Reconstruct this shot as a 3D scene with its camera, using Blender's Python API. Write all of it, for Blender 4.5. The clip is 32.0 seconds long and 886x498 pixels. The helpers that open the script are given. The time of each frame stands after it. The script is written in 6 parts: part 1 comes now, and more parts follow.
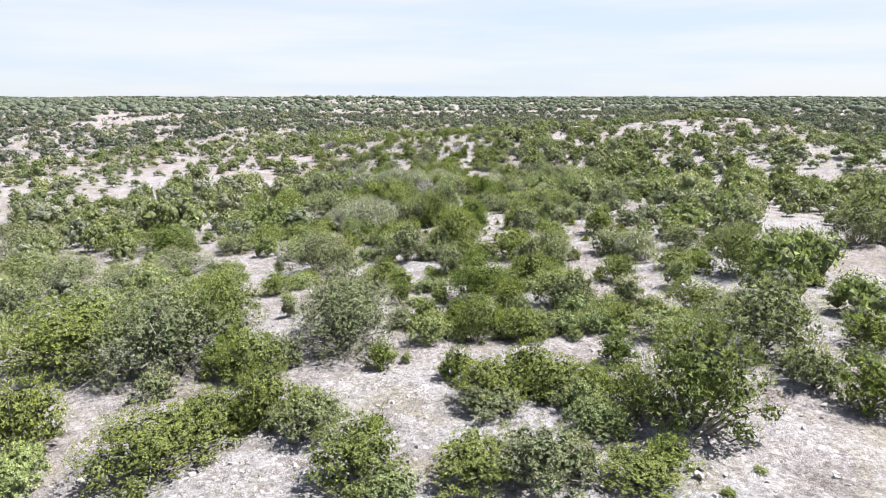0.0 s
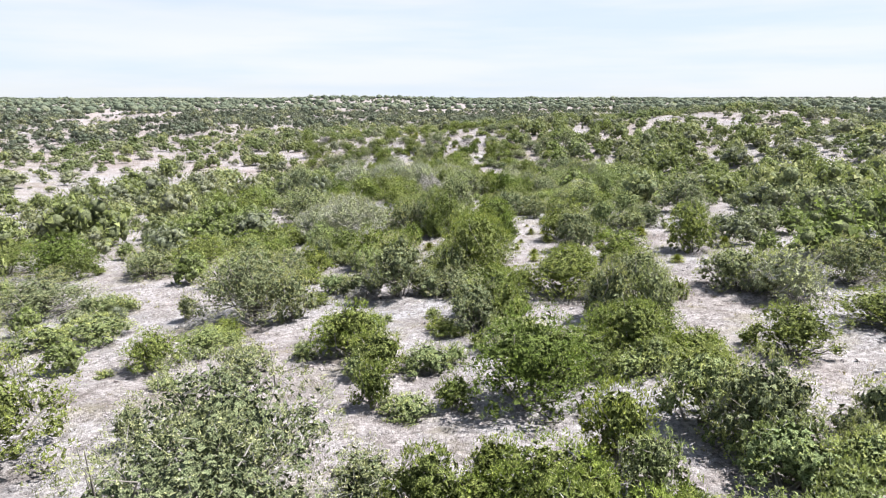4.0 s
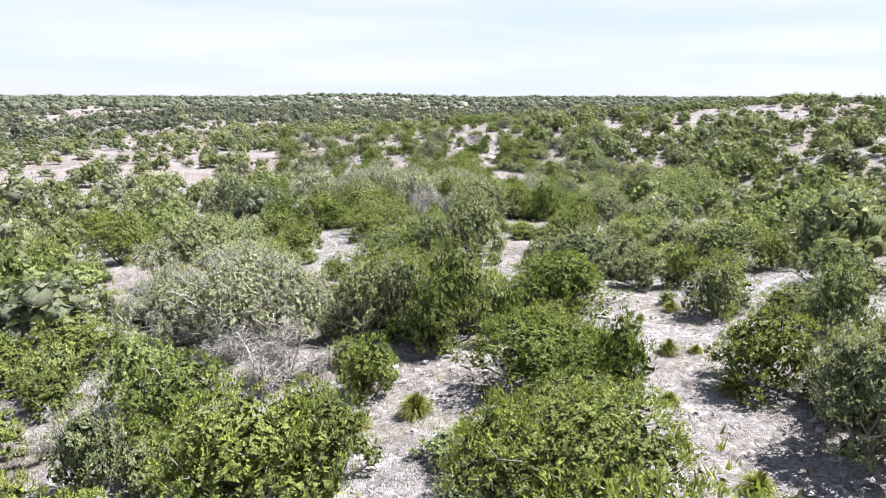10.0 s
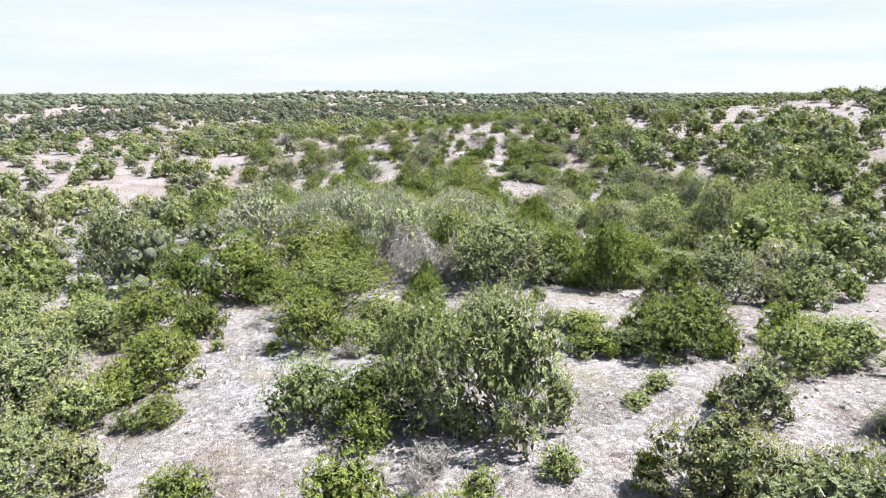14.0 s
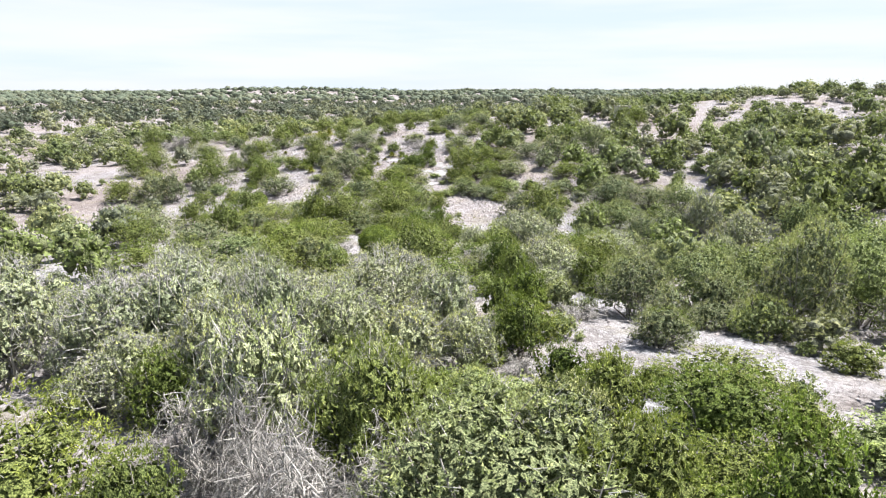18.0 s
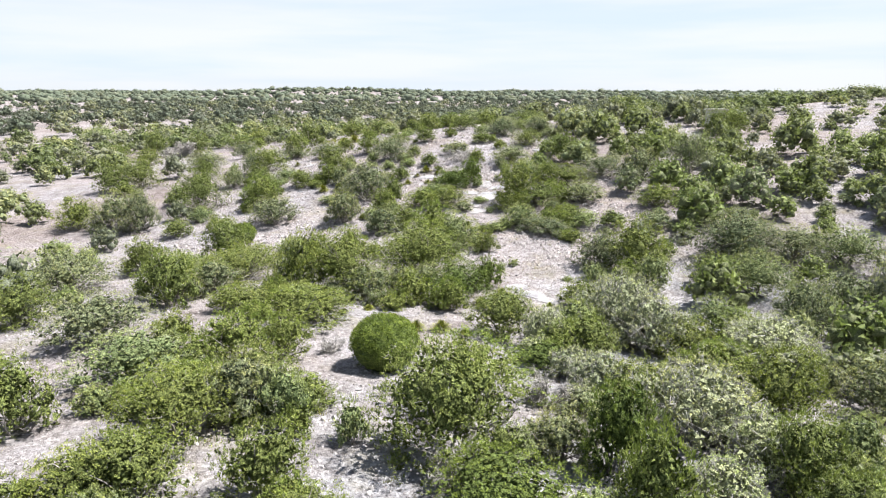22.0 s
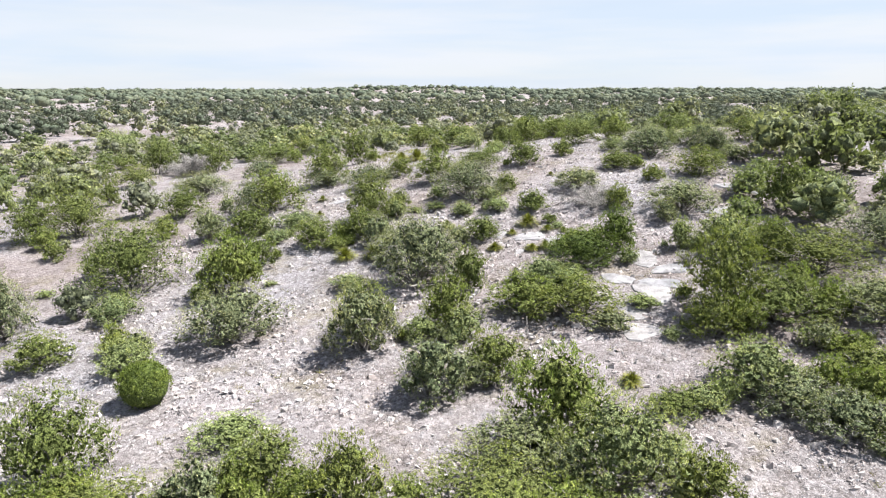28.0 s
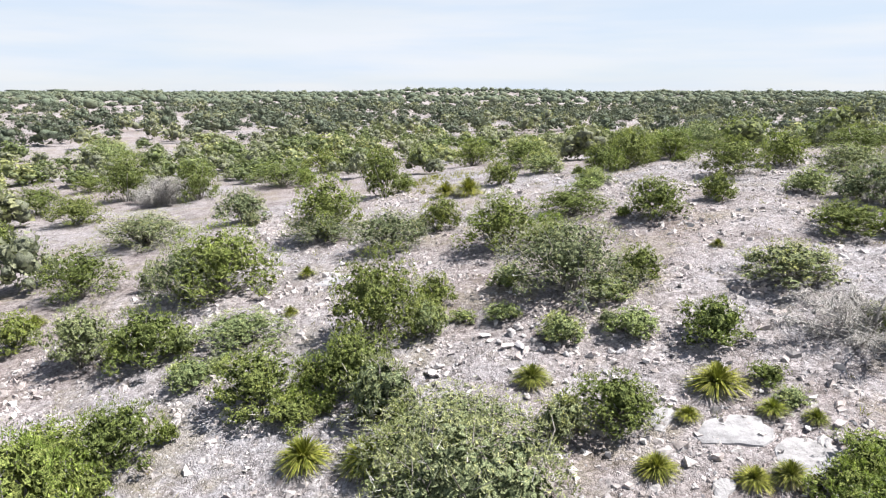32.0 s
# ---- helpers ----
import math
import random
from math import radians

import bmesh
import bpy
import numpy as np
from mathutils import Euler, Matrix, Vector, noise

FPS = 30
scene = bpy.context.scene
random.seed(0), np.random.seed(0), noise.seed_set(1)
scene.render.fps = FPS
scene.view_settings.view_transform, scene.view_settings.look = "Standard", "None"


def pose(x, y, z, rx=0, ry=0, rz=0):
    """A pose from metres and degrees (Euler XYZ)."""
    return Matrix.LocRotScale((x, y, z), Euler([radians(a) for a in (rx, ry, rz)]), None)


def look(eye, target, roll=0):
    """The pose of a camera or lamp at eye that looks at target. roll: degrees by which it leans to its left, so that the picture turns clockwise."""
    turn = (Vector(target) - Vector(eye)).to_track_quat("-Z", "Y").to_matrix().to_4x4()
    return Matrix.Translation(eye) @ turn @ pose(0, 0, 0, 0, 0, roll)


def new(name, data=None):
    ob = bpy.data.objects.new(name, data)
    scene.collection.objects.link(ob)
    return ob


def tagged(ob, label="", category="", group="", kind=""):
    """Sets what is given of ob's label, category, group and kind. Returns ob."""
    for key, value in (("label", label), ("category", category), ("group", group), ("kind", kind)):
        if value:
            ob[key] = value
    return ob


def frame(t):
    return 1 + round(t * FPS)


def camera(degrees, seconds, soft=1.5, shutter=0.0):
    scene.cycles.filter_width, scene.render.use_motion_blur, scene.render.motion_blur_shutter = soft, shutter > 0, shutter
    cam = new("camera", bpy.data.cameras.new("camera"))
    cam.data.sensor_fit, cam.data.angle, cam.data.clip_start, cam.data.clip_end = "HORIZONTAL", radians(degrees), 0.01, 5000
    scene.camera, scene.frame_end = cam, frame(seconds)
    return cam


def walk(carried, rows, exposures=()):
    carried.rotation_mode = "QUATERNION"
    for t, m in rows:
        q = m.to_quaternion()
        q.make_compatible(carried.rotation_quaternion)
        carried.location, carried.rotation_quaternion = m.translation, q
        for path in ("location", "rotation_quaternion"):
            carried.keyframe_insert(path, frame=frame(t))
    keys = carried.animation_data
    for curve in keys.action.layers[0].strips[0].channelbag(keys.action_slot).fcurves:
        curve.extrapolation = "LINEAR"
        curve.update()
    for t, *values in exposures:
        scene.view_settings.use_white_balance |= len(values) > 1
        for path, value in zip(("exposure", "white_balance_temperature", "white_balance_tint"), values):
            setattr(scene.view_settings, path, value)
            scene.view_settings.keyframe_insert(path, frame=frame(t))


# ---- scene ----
cam = camera(69.5, 32.0, soft=1.2)
METRES, EYE, TILT, LEAN, TURN = 136.5, 10.4, -13.4, 0.0, 0.0
ROWS = [
    (0.0, 0.0, 0.0, 0.0, -0.0, 0.0, -0.0),
    (0.5, -0.0001, 0.0154, 0.0011, 0.12, 0.02, -0.02),
    (1.0, -0.0002, 0.0307, 0.0022, 0.22, 0.05, -0.03),
    (1.5, -0.0005, 0.0461, 0.0035, 0.3, 0.06, -0.04),
    (2.0, -0.0008, 0.0616, 0.0045, 0.34, 0.08, -0.04),
    (2.5, -0.0012, 0.0772, 0.0056, 0.39, 0.1, -0.04),
    (3.0, -0.0016, 0.0931, 0.0067, 0.46, 0.11, -0.05),
    (3.5, -0.0019, 0.1091, 0.0076, 0.5, 0.13, -0.08),
    (5.5, -0.0028, 0.1663, 0.0141, 0.58, 0.15, -0.14),
    (6.0, -0.0031, 0.1813, 0.0167, 0.6, 0.17, -0.16),
    (6.5, -0.0033, 0.1964, 0.0176, 0.61, 0.19, -0.21),
    (7.0, -0.0037, 0.2117, 0.0184, 0.63, 0.2, -0.24),
    (7.5, -0.004, 0.2269, 0.0197, 0.64, 0.2, -0.26),
    (8.0, -0.0043, 0.2417, 0.0223, 0.63, 0.2, -0.29),
    (8.5, -0.0046, 0.2563, 0.0256, 0.63, 0.17, -0.29),
    (9.0, -0.0048, 0.271, 0.0291, 0.63, 0.14, -0.31),
    (9.5, -0.005, 0.2858, 0.0324, 0.64, 0.12, -0.29),
    (10.0, -0.0053, 0.3008, 0.0356, 0.63, 0.1, -0.27),
    (10.5, -0.0054, 0.3154, 0.039, 0.6, 0.06, -0.21),
    (11.0, -0.0057, 0.3302, 0.0422, 0.48, 0.05, -0.16),
    (11.5, -0.0059, 0.3451, 0.0454, 0.49, 0.01, -0.1),
    (12.0, -0.0059, 0.36, 0.0487, 0.48, -0.03, -0.11),
    (12.5, -0.006, 0.375, 0.052, 0.48, -0.05, -0.11),
    (13.0, -0.0061, 0.3898, 0.0552, 0.48, -0.05, -0.08),
    (13.5, -0.0061, 0.4043, 0.0583, 0.49, -0.08, -0.06),
    (15.5, -0.0068, 0.4626, 0.0712, -0.09, -0.21, 0.15),
    (16.0, -0.0067, 0.4779, 0.0746, -1.43, -0.27, 0.46),
    (16.5, -0.0062, 0.4934, 0.078, -2.94, -0.33, 0.82),
    (17.0, -0.0055, 0.5079, 0.0811, -4.3, -0.41, 1.13),
    (17.5, -0.0043, 0.5234, 0.0846, -5.17, -0.47, 1.33),
    (18.0, -0.003, 0.539, 0.0881, -5.26, -0.47, 1.36),
    (18.5, -0.0013, 0.5543, 0.0916, -5.28, -0.49, 1.36),
    (19.0, 0.0003, 0.5695, 0.0949, -5.31, -0.48, 1.34),
    (19.5, 0.0019, 0.5843, 0.0982, -5.32, -0.47, 1.35),
    (20.0, 0.0032, 0.5991, 0.1015, -5.08, -0.45, 1.21),
    (20.5, 0.0041, 0.6137, 0.1048, -4.21, -0.41, 1.01),
    (21.0, 0.0047, 0.6281, 0.1081, -3.05, -0.38, 0.75),
    (21.5, 0.005, 0.6427, 0.1112, -2.11, -0.33, 0.47),
    (22.0, 0.0052, 0.657, 0.1144, -1.52, -0.33, 0.28),
    (22.5, 0.0053, 0.6716, 0.1176, -1.06, -0.37, 0.16),
    (23.0, 0.0053, 0.6865, 0.121, -0.7, -0.41, 0.06),
    (23.5, 0.005, 0.7015, 0.1244, -0.22, -0.42, -0.06),
    (24.0, 0.0046, 0.7169, 0.128, 0.26, -0.43, -0.21),
    (24.5, 0.0043, 0.7324, 0.1315, 0.94, -0.43, -0.38),
    (25.0, 0.0037, 0.7482, 0.1351, 1.76, -0.44, -0.57),
    (25.5, 0.0029, 0.7641, 0.1385, 2.41, -0.43, -0.68),
    (27.5, -0.001, 0.8285, 0.1532, 4.72, -0.53, -1.09),
    (28.0, -0.0026, 0.8448, 0.1569, 5.65, -0.53, -1.31),
    (28.5, -0.0043, 0.8612, 0.1606, 6.47, -0.54, -1.47),
    (29.0, -0.0064, 0.8777, 0.1643, 7.22, -0.52, -1.66),
    (29.5, -0.0085, 0.8944, 0.1683, 8.12, -0.52, -1.89),
    (30.0, -0.0109, 0.9111, 0.1722, 8.97, -0.51, -2.08),
    (30.5, -0.0134, 0.9279, 0.1759, 9.56, -0.5, -2.25),
    (31.0, -0.0163, 0.9447, 0.1798, 9.95, -0.5, -2.37),
    (31.5, -0.0194, 0.9617, 0.1837, 10.13, -0.47, -2.37),
    (32.0, -0.0226, 0.9783, 0.1874, 10.08, -0.44, -2.44),
]
walk(cam, [(t, pose(0, 0, EYE, TILT, LEAN, TURN) @ pose(METRES * x, METRES * y, METRES * z, 90 + pitch, roll, yaw)) for t, x, y, z, yaw, pitch, roll in ROWS], exposures=((0.0, 1.43), (3.0, 1.45), (6.0, 1.49), (16.0, 1.54), (18.0, 1.55), (20.0, 1.5), (25.0, 1.48), (28.0, 1.39), (32.0, 1.37)))

# ---- world, sun, exposure ----
SUN_EL, SUN_AZ = radians(58), radians(78)
world = bpy.data.worlds.new("sky")
scene.world = world
world.use_nodes = True
wn, wl = world.node_tree.nodes, world.node_tree.links
sky = wn.new("ShaderNodeTexSky")
sky.sky_type, sky.sun_disc = "NISHITA", False
sky.sun_elevation, sky.sun_rotation = SUN_EL, SUN_AZ
sky.air_density, sky.dust_density, sky.ozone_density = 1.0, 0.4, 2.0
coords = wn.new("ShaderNodeTexCoord")
stretch = wn.new("ShaderNodeMapping")
stretch.inputs["Scale"].default_value = (1.2, 1.2, 9.0)
veil = wn.new("ShaderNodeTexNoise")
veil.inputs["Scale"].default_value, veil.inputs["Detail"].default_value = 1.6, 5.0
veil_ramp = wn.new("ShaderNodeValToRGB")
veil_ramp.color_ramp.elements[0].position, veil_ramp.color_ramp.elements[1].position = 0.34, 0.62
veil_ramp.color_ramp.elements[0].color = (0.8, 0.8, 0.8, 1)
veil_ramp.color_ramp.elements[1].color = (0.98, 0.98, 0.98, 1)
cloud = wn.new("ShaderNodeMix")
cloud.data_type = "RGBA"
streaks = wn.new("ShaderNodeTexNoise")
streaks.inputs["Scale"].default_value, streaks.inputs["Detail"].default_value = 2.3, 6.0
thread = wn.new("ShaderNodeMapping")
thread.inputs["Scale"].default_value, thread.inputs["Rotation"].default_value = (1.0, 1.6, 11.0), (0.05, 0.09, 0.0)
streak_ramp = wn.new("ShaderNodeValToRGB")
streak_ramp.color_ramp.elements[0].position, streak_ramp.color_ramp.elements[1].position = 0.38, 0.6
streak_ramp.color_ramp.elements[0].color = (0.72, 0.82, 0.97, 1)
streak_ramp.color_ramp.elements[1].color = (0.84, 0.88, 0.955, 1)
whiten = wn.new("ShaderNodeVectorMath")
whiten.operation = "SCALE"
whiten.inputs["Scale"].default_value = 8.0
wl.new(coords.outputs["Generated"], thread.inputs["Vector"])
wl.new(thread.outputs["Vector"], streaks.inputs["Vector"])
wl.new(streaks.outputs["Fac"], streak_ramp.inputs["Fac"])
wl.new(streak_ramp.outputs["Color"], whiten.inputs[0])
wl.new(whiten.outputs["Vector"], cloud.inputs["B"])
wl.new(coords.outputs["Generated"], stretch.inputs["Vector"])
wl.new(stretch.outputs["Vector"], veil.inputs["Vector"])
wl.new(veil.outputs["Fac"], veil_ramp.inputs["Fac"])
axes = wn.new("ShaderNodeSeparateXYZ")
haze = wn.new("ShaderNodeMapRange")
haze.interpolation_type = "SMOOTHSTEP"
haze.inputs["From Min"].default_value, haze.inputs["From Max"].default_value = 0.12, 0.8
haze.inputs["To Min"].default_value, haze.inputs["To Max"].default_value = 1.0, 0.25
thin = wn.new("ShaderNodeMath")
thin.operation = "MULTIPLY"
wl.new(coords.outputs["Generated"], axes.inputs["Vector"])
wl.new(axes.outputs["Z"], haze.inputs["Value"])
wl.new(veil_ramp.outputs["Color"], thin.inputs[0])
wl.new(haze.outputs["Result"], thin.inputs[1])
wl.new(thin.outputs["Value"], cloud.inputs["Factor"])
wl.new(sky.outputs["Color"], cloud.inputs["A"])
wl.new(cloud.outputs["Result"], wn["Background"].inputs["Color"])
wn["Background"].inputs["Strength"].default_value = 0.05

sun = new("sun", bpy.data.lights.new("sun", "SUN"))
sun.data.energy, sun.data.angle, sun.data.color = 5.0, radians(0.6), (1.0, 0.965, 0.915)
sun.matrix_world = look((0, 0, 60), (-math.sin(SUN_AZ) * math.cos(SUN_EL), -math.cos(SUN_AZ) * math.cos(SUN_EL), 60 - math.sin(SUN_EL)))

# ---- materials ----


def material(name, rough=0.8, specular=0.2):
    mat = bpy.data.materials.new(name)
    mat.use_nodes = True
    bsdf = mat.node_tree.nodes["Principled BSDF"]
    bsdf.inputs["Roughness"].default_value = rough
    bsdf.inputs["Specular IOR Level"].default_value = specular
    return mat, mat.node_tree.nodes, mat.node_tree.links, bsdf


def ramp(nodes, links, fac, stops):
    node = nodes.new("ShaderNodeValToRGB")
    while len(node.color_ramp.elements) < len(stops):
        node.color_ramp.elements.new(0.5)
    for element, (place, colour) in zip(node.color_ramp.elements, stops):
        element.position, element.color = place, (*colour, 1)
    links.new(fac, node.inputs["Fac"])
    return node.outputs["Color"]


def noise_of(nodes, links, scale, detail=4.0, vector=None, rough=0.55):
    node = nodes.new("ShaderNodeTexNoise")
    node.inputs["Scale"].default_value, node.inputs["Detail"].default_value = scale, detail
    node.inputs["Roughness"].default_value = rough
    if vector is not None:
        links.new(vector, node.inputs["Vector"])
    return node.outputs["Fac"]


def mixed(nodes, links, a, b, fac, blend="MIX"):
    node = nodes.new("ShaderNodeMix")
    node.data_type, node.blend_type = "RGBA", blend
    for value, slot in ((a, "A"), (b, "B"), (fac, "Factor")):
        if isinstance(value, (int, float)):
            node.inputs[slot].default_value = value
        elif isinstance(value, tuple):
            node.inputs[slot].default_value = (*value, 1)
        else:
            links.new(value, node.inputs[slot])
    return node.outputs["Result"]


def bumped(nodes, links, bsdf, height, strength, distance):
    node = nodes.new("ShaderNodeBump")
    node.inputs["Strength"].default_value, node.inputs["Distance"].default_value = strength, distance
    links.new(height, node.inputs["Height"])
    links.new(node.outputs["Normal"], bsdf.inputs["Normal"])


def leaf_material(name, dark, mid, light, glow=0.31):
    """Foliage: each leaf takes its own tone, each plant a shift of its own, clumps vary across the crown."""
    mat, n, l, bsdf = material(name, 0.7, 0.12)
    geo, info, tc = n.new("ShaderNodeNewGeometry"), n.new("ShaderNodeObjectInfo"), n.new("ShaderNodeTexCoord")
    tone = ramp(n, l, geo.outputs["Random Per Island"], ((0.0, tuple(0.72 * q for q in dark)), (0.3, dark), (0.6, mid), (1.0, tuple(0.4 * a + 0.6 * b for a, b in zip(mid, light)))))
    clump = ramp(n, l, noise_of(n, l, 2.2, 3.0, tc.outputs["Object"]), ((0.35, (0.62, 0.66, 0.62)), (0.65, (1.2, 1.18, 1.1))))
    shift = ramp(n, l, info.outputs["Random"], ((0.0, (0.84, 0.86, 0.82)), (0.3, (1.0, 0.98, 1.0)), (0.65, (1.1, 1.05, 0.86)), (1.0, (1.02, 1.1, 0.95))))
    spray = ramp(n, l, noise_of(n, l, 9.0, 2.0, tc.outputs["Object"]), ((0.36, (0.66, 0.68, 0.7)), (0.5, (1.0, 1.0, 1.0)), (0.64, (1.2, 1.18, 1.1))))
    tone = mixed(n, l, tone, spray, 1.0, "MULTIPLY")
    scales = ramp(n, l, noise_of(n, l, 48.0, 2.0, tc.outputs["Object"], 0.7), ((0.36, (0.62, 0.64, 0.62)), (0.5, (0.98, 0.98, 0.98)), (0.64, (1.18, 1.17, 1.15))))
    tone = mixed(n, l, tone, scales, 1.0, "MULTIPLY")
    colour = mixed(n, l, mixed(n, l, tone, clump, 1.0, "MULTIPLY"), shift, 1.0, "MULTIPLY")
    l.new(colour, bsdf.inputs["Base Color"])
    trans, mix = n.new("ShaderNodeBsdfTranslucent"), n.new("ShaderNodeMixShader")
    l.new(mixed(n, l, colour, (1.0, 1.08, 0.72), 1.0, "MULTIPLY"), trans.inputs["Color"])
    mix.inputs["Fac"].default_value = glow
    l.new(bsdf.outputs["BSDF"], mix.inputs[1])
    l.new(trans.outputs["BSDF"], mix.inputs[2])
    l.new(mix.outputs["Shader"], n["Material Output"].inputs["Surface"])
    return mat


def bark_material(name, dark, light):
    mat, n, l, bsdf = material(name, 0.9, 0.1)
    geo, tc = n.new("ShaderNodeNewGeometry"), n.new("ShaderNodeTexCoord")
    tone = ramp(n, l, geo.outputs["Random Per Island"], ((0.0, dark), (1.0, light)))
    grain = ramp(n, l, noise_of(n, l, 25.0, 4.0, tc.outputs["Object"]), ((0.3, (0.7, 0.7, 0.7)), (0.7, (1.15, 1.15, 1.15))))
    l.new(mixed(n, l, tone, grain, 1.0, "MULTIPLY"), bsdf.inputs["Base Color"])
    return mat


LEAVES = {
    "juniper": leaf_material("juniper_leaves", (0.187, 0.23, 0.0677), (0.251, 0.293, 0.0929), (0.344, 0.377, 0.142)),
    "deep": leaf_material("deep_green_juniper_leaves", (0.127, 0.172, 0.045), (0.172, 0.224, 0.062), (0.247, 0.293, 0.095)),
    "olive": leaf_material("olive_juniper_leaves", (0.28, 0.301, 0.169), (0.349, 0.37, 0.21), (0.435, 0.453, 0.275)),
    "oak": leaf_material("oak_leaves", (0.392, 0.418, 0.245), (0.485, 0.508, 0.305), (0.589, 0.612, 0.384), 0.36),
    "shrub": leaf_material("shrub_leaves", (0.305, 0.347, 0.163), (0.367, 0.411, 0.203), (0.443, 0.483, 0.255)),
    "sotol": leaf_material("sotol_leaves", (0.134, 0.155, 0.034), (0.245, 0.259, 0.0693), (0.379, 0.371, 0.126), 0.2),
    # aerial haze is painted into this greyed leaf colour for far growth
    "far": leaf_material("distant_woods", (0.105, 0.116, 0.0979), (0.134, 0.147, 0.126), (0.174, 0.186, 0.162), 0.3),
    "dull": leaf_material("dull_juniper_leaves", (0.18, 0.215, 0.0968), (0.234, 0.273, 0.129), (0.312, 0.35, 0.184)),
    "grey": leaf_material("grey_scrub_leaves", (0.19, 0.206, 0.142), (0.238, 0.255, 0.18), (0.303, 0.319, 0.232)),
}


def shaded_foliage_material(name, dark, mid, light):
    """Close foliage inside a crown; shade between its sprays is painted in as dark noise."""
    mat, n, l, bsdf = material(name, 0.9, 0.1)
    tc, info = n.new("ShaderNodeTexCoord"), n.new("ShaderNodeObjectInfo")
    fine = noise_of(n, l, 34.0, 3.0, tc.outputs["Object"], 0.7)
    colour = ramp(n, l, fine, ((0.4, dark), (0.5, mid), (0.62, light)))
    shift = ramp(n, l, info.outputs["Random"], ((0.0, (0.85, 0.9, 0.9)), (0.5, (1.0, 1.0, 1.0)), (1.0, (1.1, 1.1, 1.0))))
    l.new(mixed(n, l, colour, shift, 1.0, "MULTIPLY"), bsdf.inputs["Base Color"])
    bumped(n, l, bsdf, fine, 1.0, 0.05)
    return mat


# shade inside each crown, put in as darker versions of its leaf colour
INNER_SHADE = {
    # the far growth's painted haze carried over into its inner shade colour
    "far": shaded_foliage_material("hazed_woods_shade", (0.0715, 0.0859, 0.0616), (0.119, 0.139, 0.0985), (0.167, 0.181, 0.138)),
    "dull": shaded_foliage_material("dull_shaded_foliage", (0.0485, 0.0569, 0.0302), (0.116, 0.133, 0.0696), (0.194, 0.215, 0.122)),
    "grey": shaded_foliage_material("grey_shaded_foliage", (0.0641, 0.0675, 0.0489), (0.152, 0.161, 0.116), (0.256, 0.268, 0.199)),
    "juniper": shaded_foliage_material("juniper_shaded_foliage", (0.0366, 0.0417, 0.0137), (0.126, 0.16, 0.0512), (0.245, 0.264, 0.0915)),
    "deep": shaded_foliage_material("deep_green_shaded_foliage", (0.0253, 0.0337, 0.0101), (0.0842, 0.12, 0.0348), (0.168, 0.203, 0.0622)),
    "olive": shaded_foliage_material("olive_shaded_foliage", (0.0436, 0.0473, 0.0259), (0.145, 0.179, 0.0934), (0.28, 0.294, 0.168)),
    "oak": shaded_foliage_material("oak_shaded_foliage", (0.103, 0.106, 0.0655), (0.303, 0.34, 0.204), (0.484, 0.506, 0.318)),
    "shrub": shaded_foliage_material("shrub_shaded_foliage", (0.046, 0.056, 0.022), (0.17, 0.22, 0.095), (0.31, 0.34, 0.17)),
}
BARK = bark_material("grey_bark", (0.14, 0.127, 0.114), (0.38, 0.36, 0.335))
PALE_BARK = bark_material("pale_oak_bark", (0.28, 0.265, 0.25), (0.5, 0.485, 0.46))
TWIG = bark_material("grey_twigs", (0.22, 0.213, 0.2), (0.46, 0.45, 0.43))
DEAD = bark_material("weathered_dead_wood", (0.27, 0.255, 0.24), (0.5, 0.48, 0.46))
STRAW = leaf_material("dry_grass", (0.15, 0.13, 0.075), (0.24, 0.215, 0.135), (0.34, 0.315, 0.21), 0.2)
DRY_LEAF = leaf_material("dead_sotol_leaves", (0.16, 0.14, 0.1), (0.25, 0.225, 0.165), (0.33, 0.305, 0.235), 0.1)


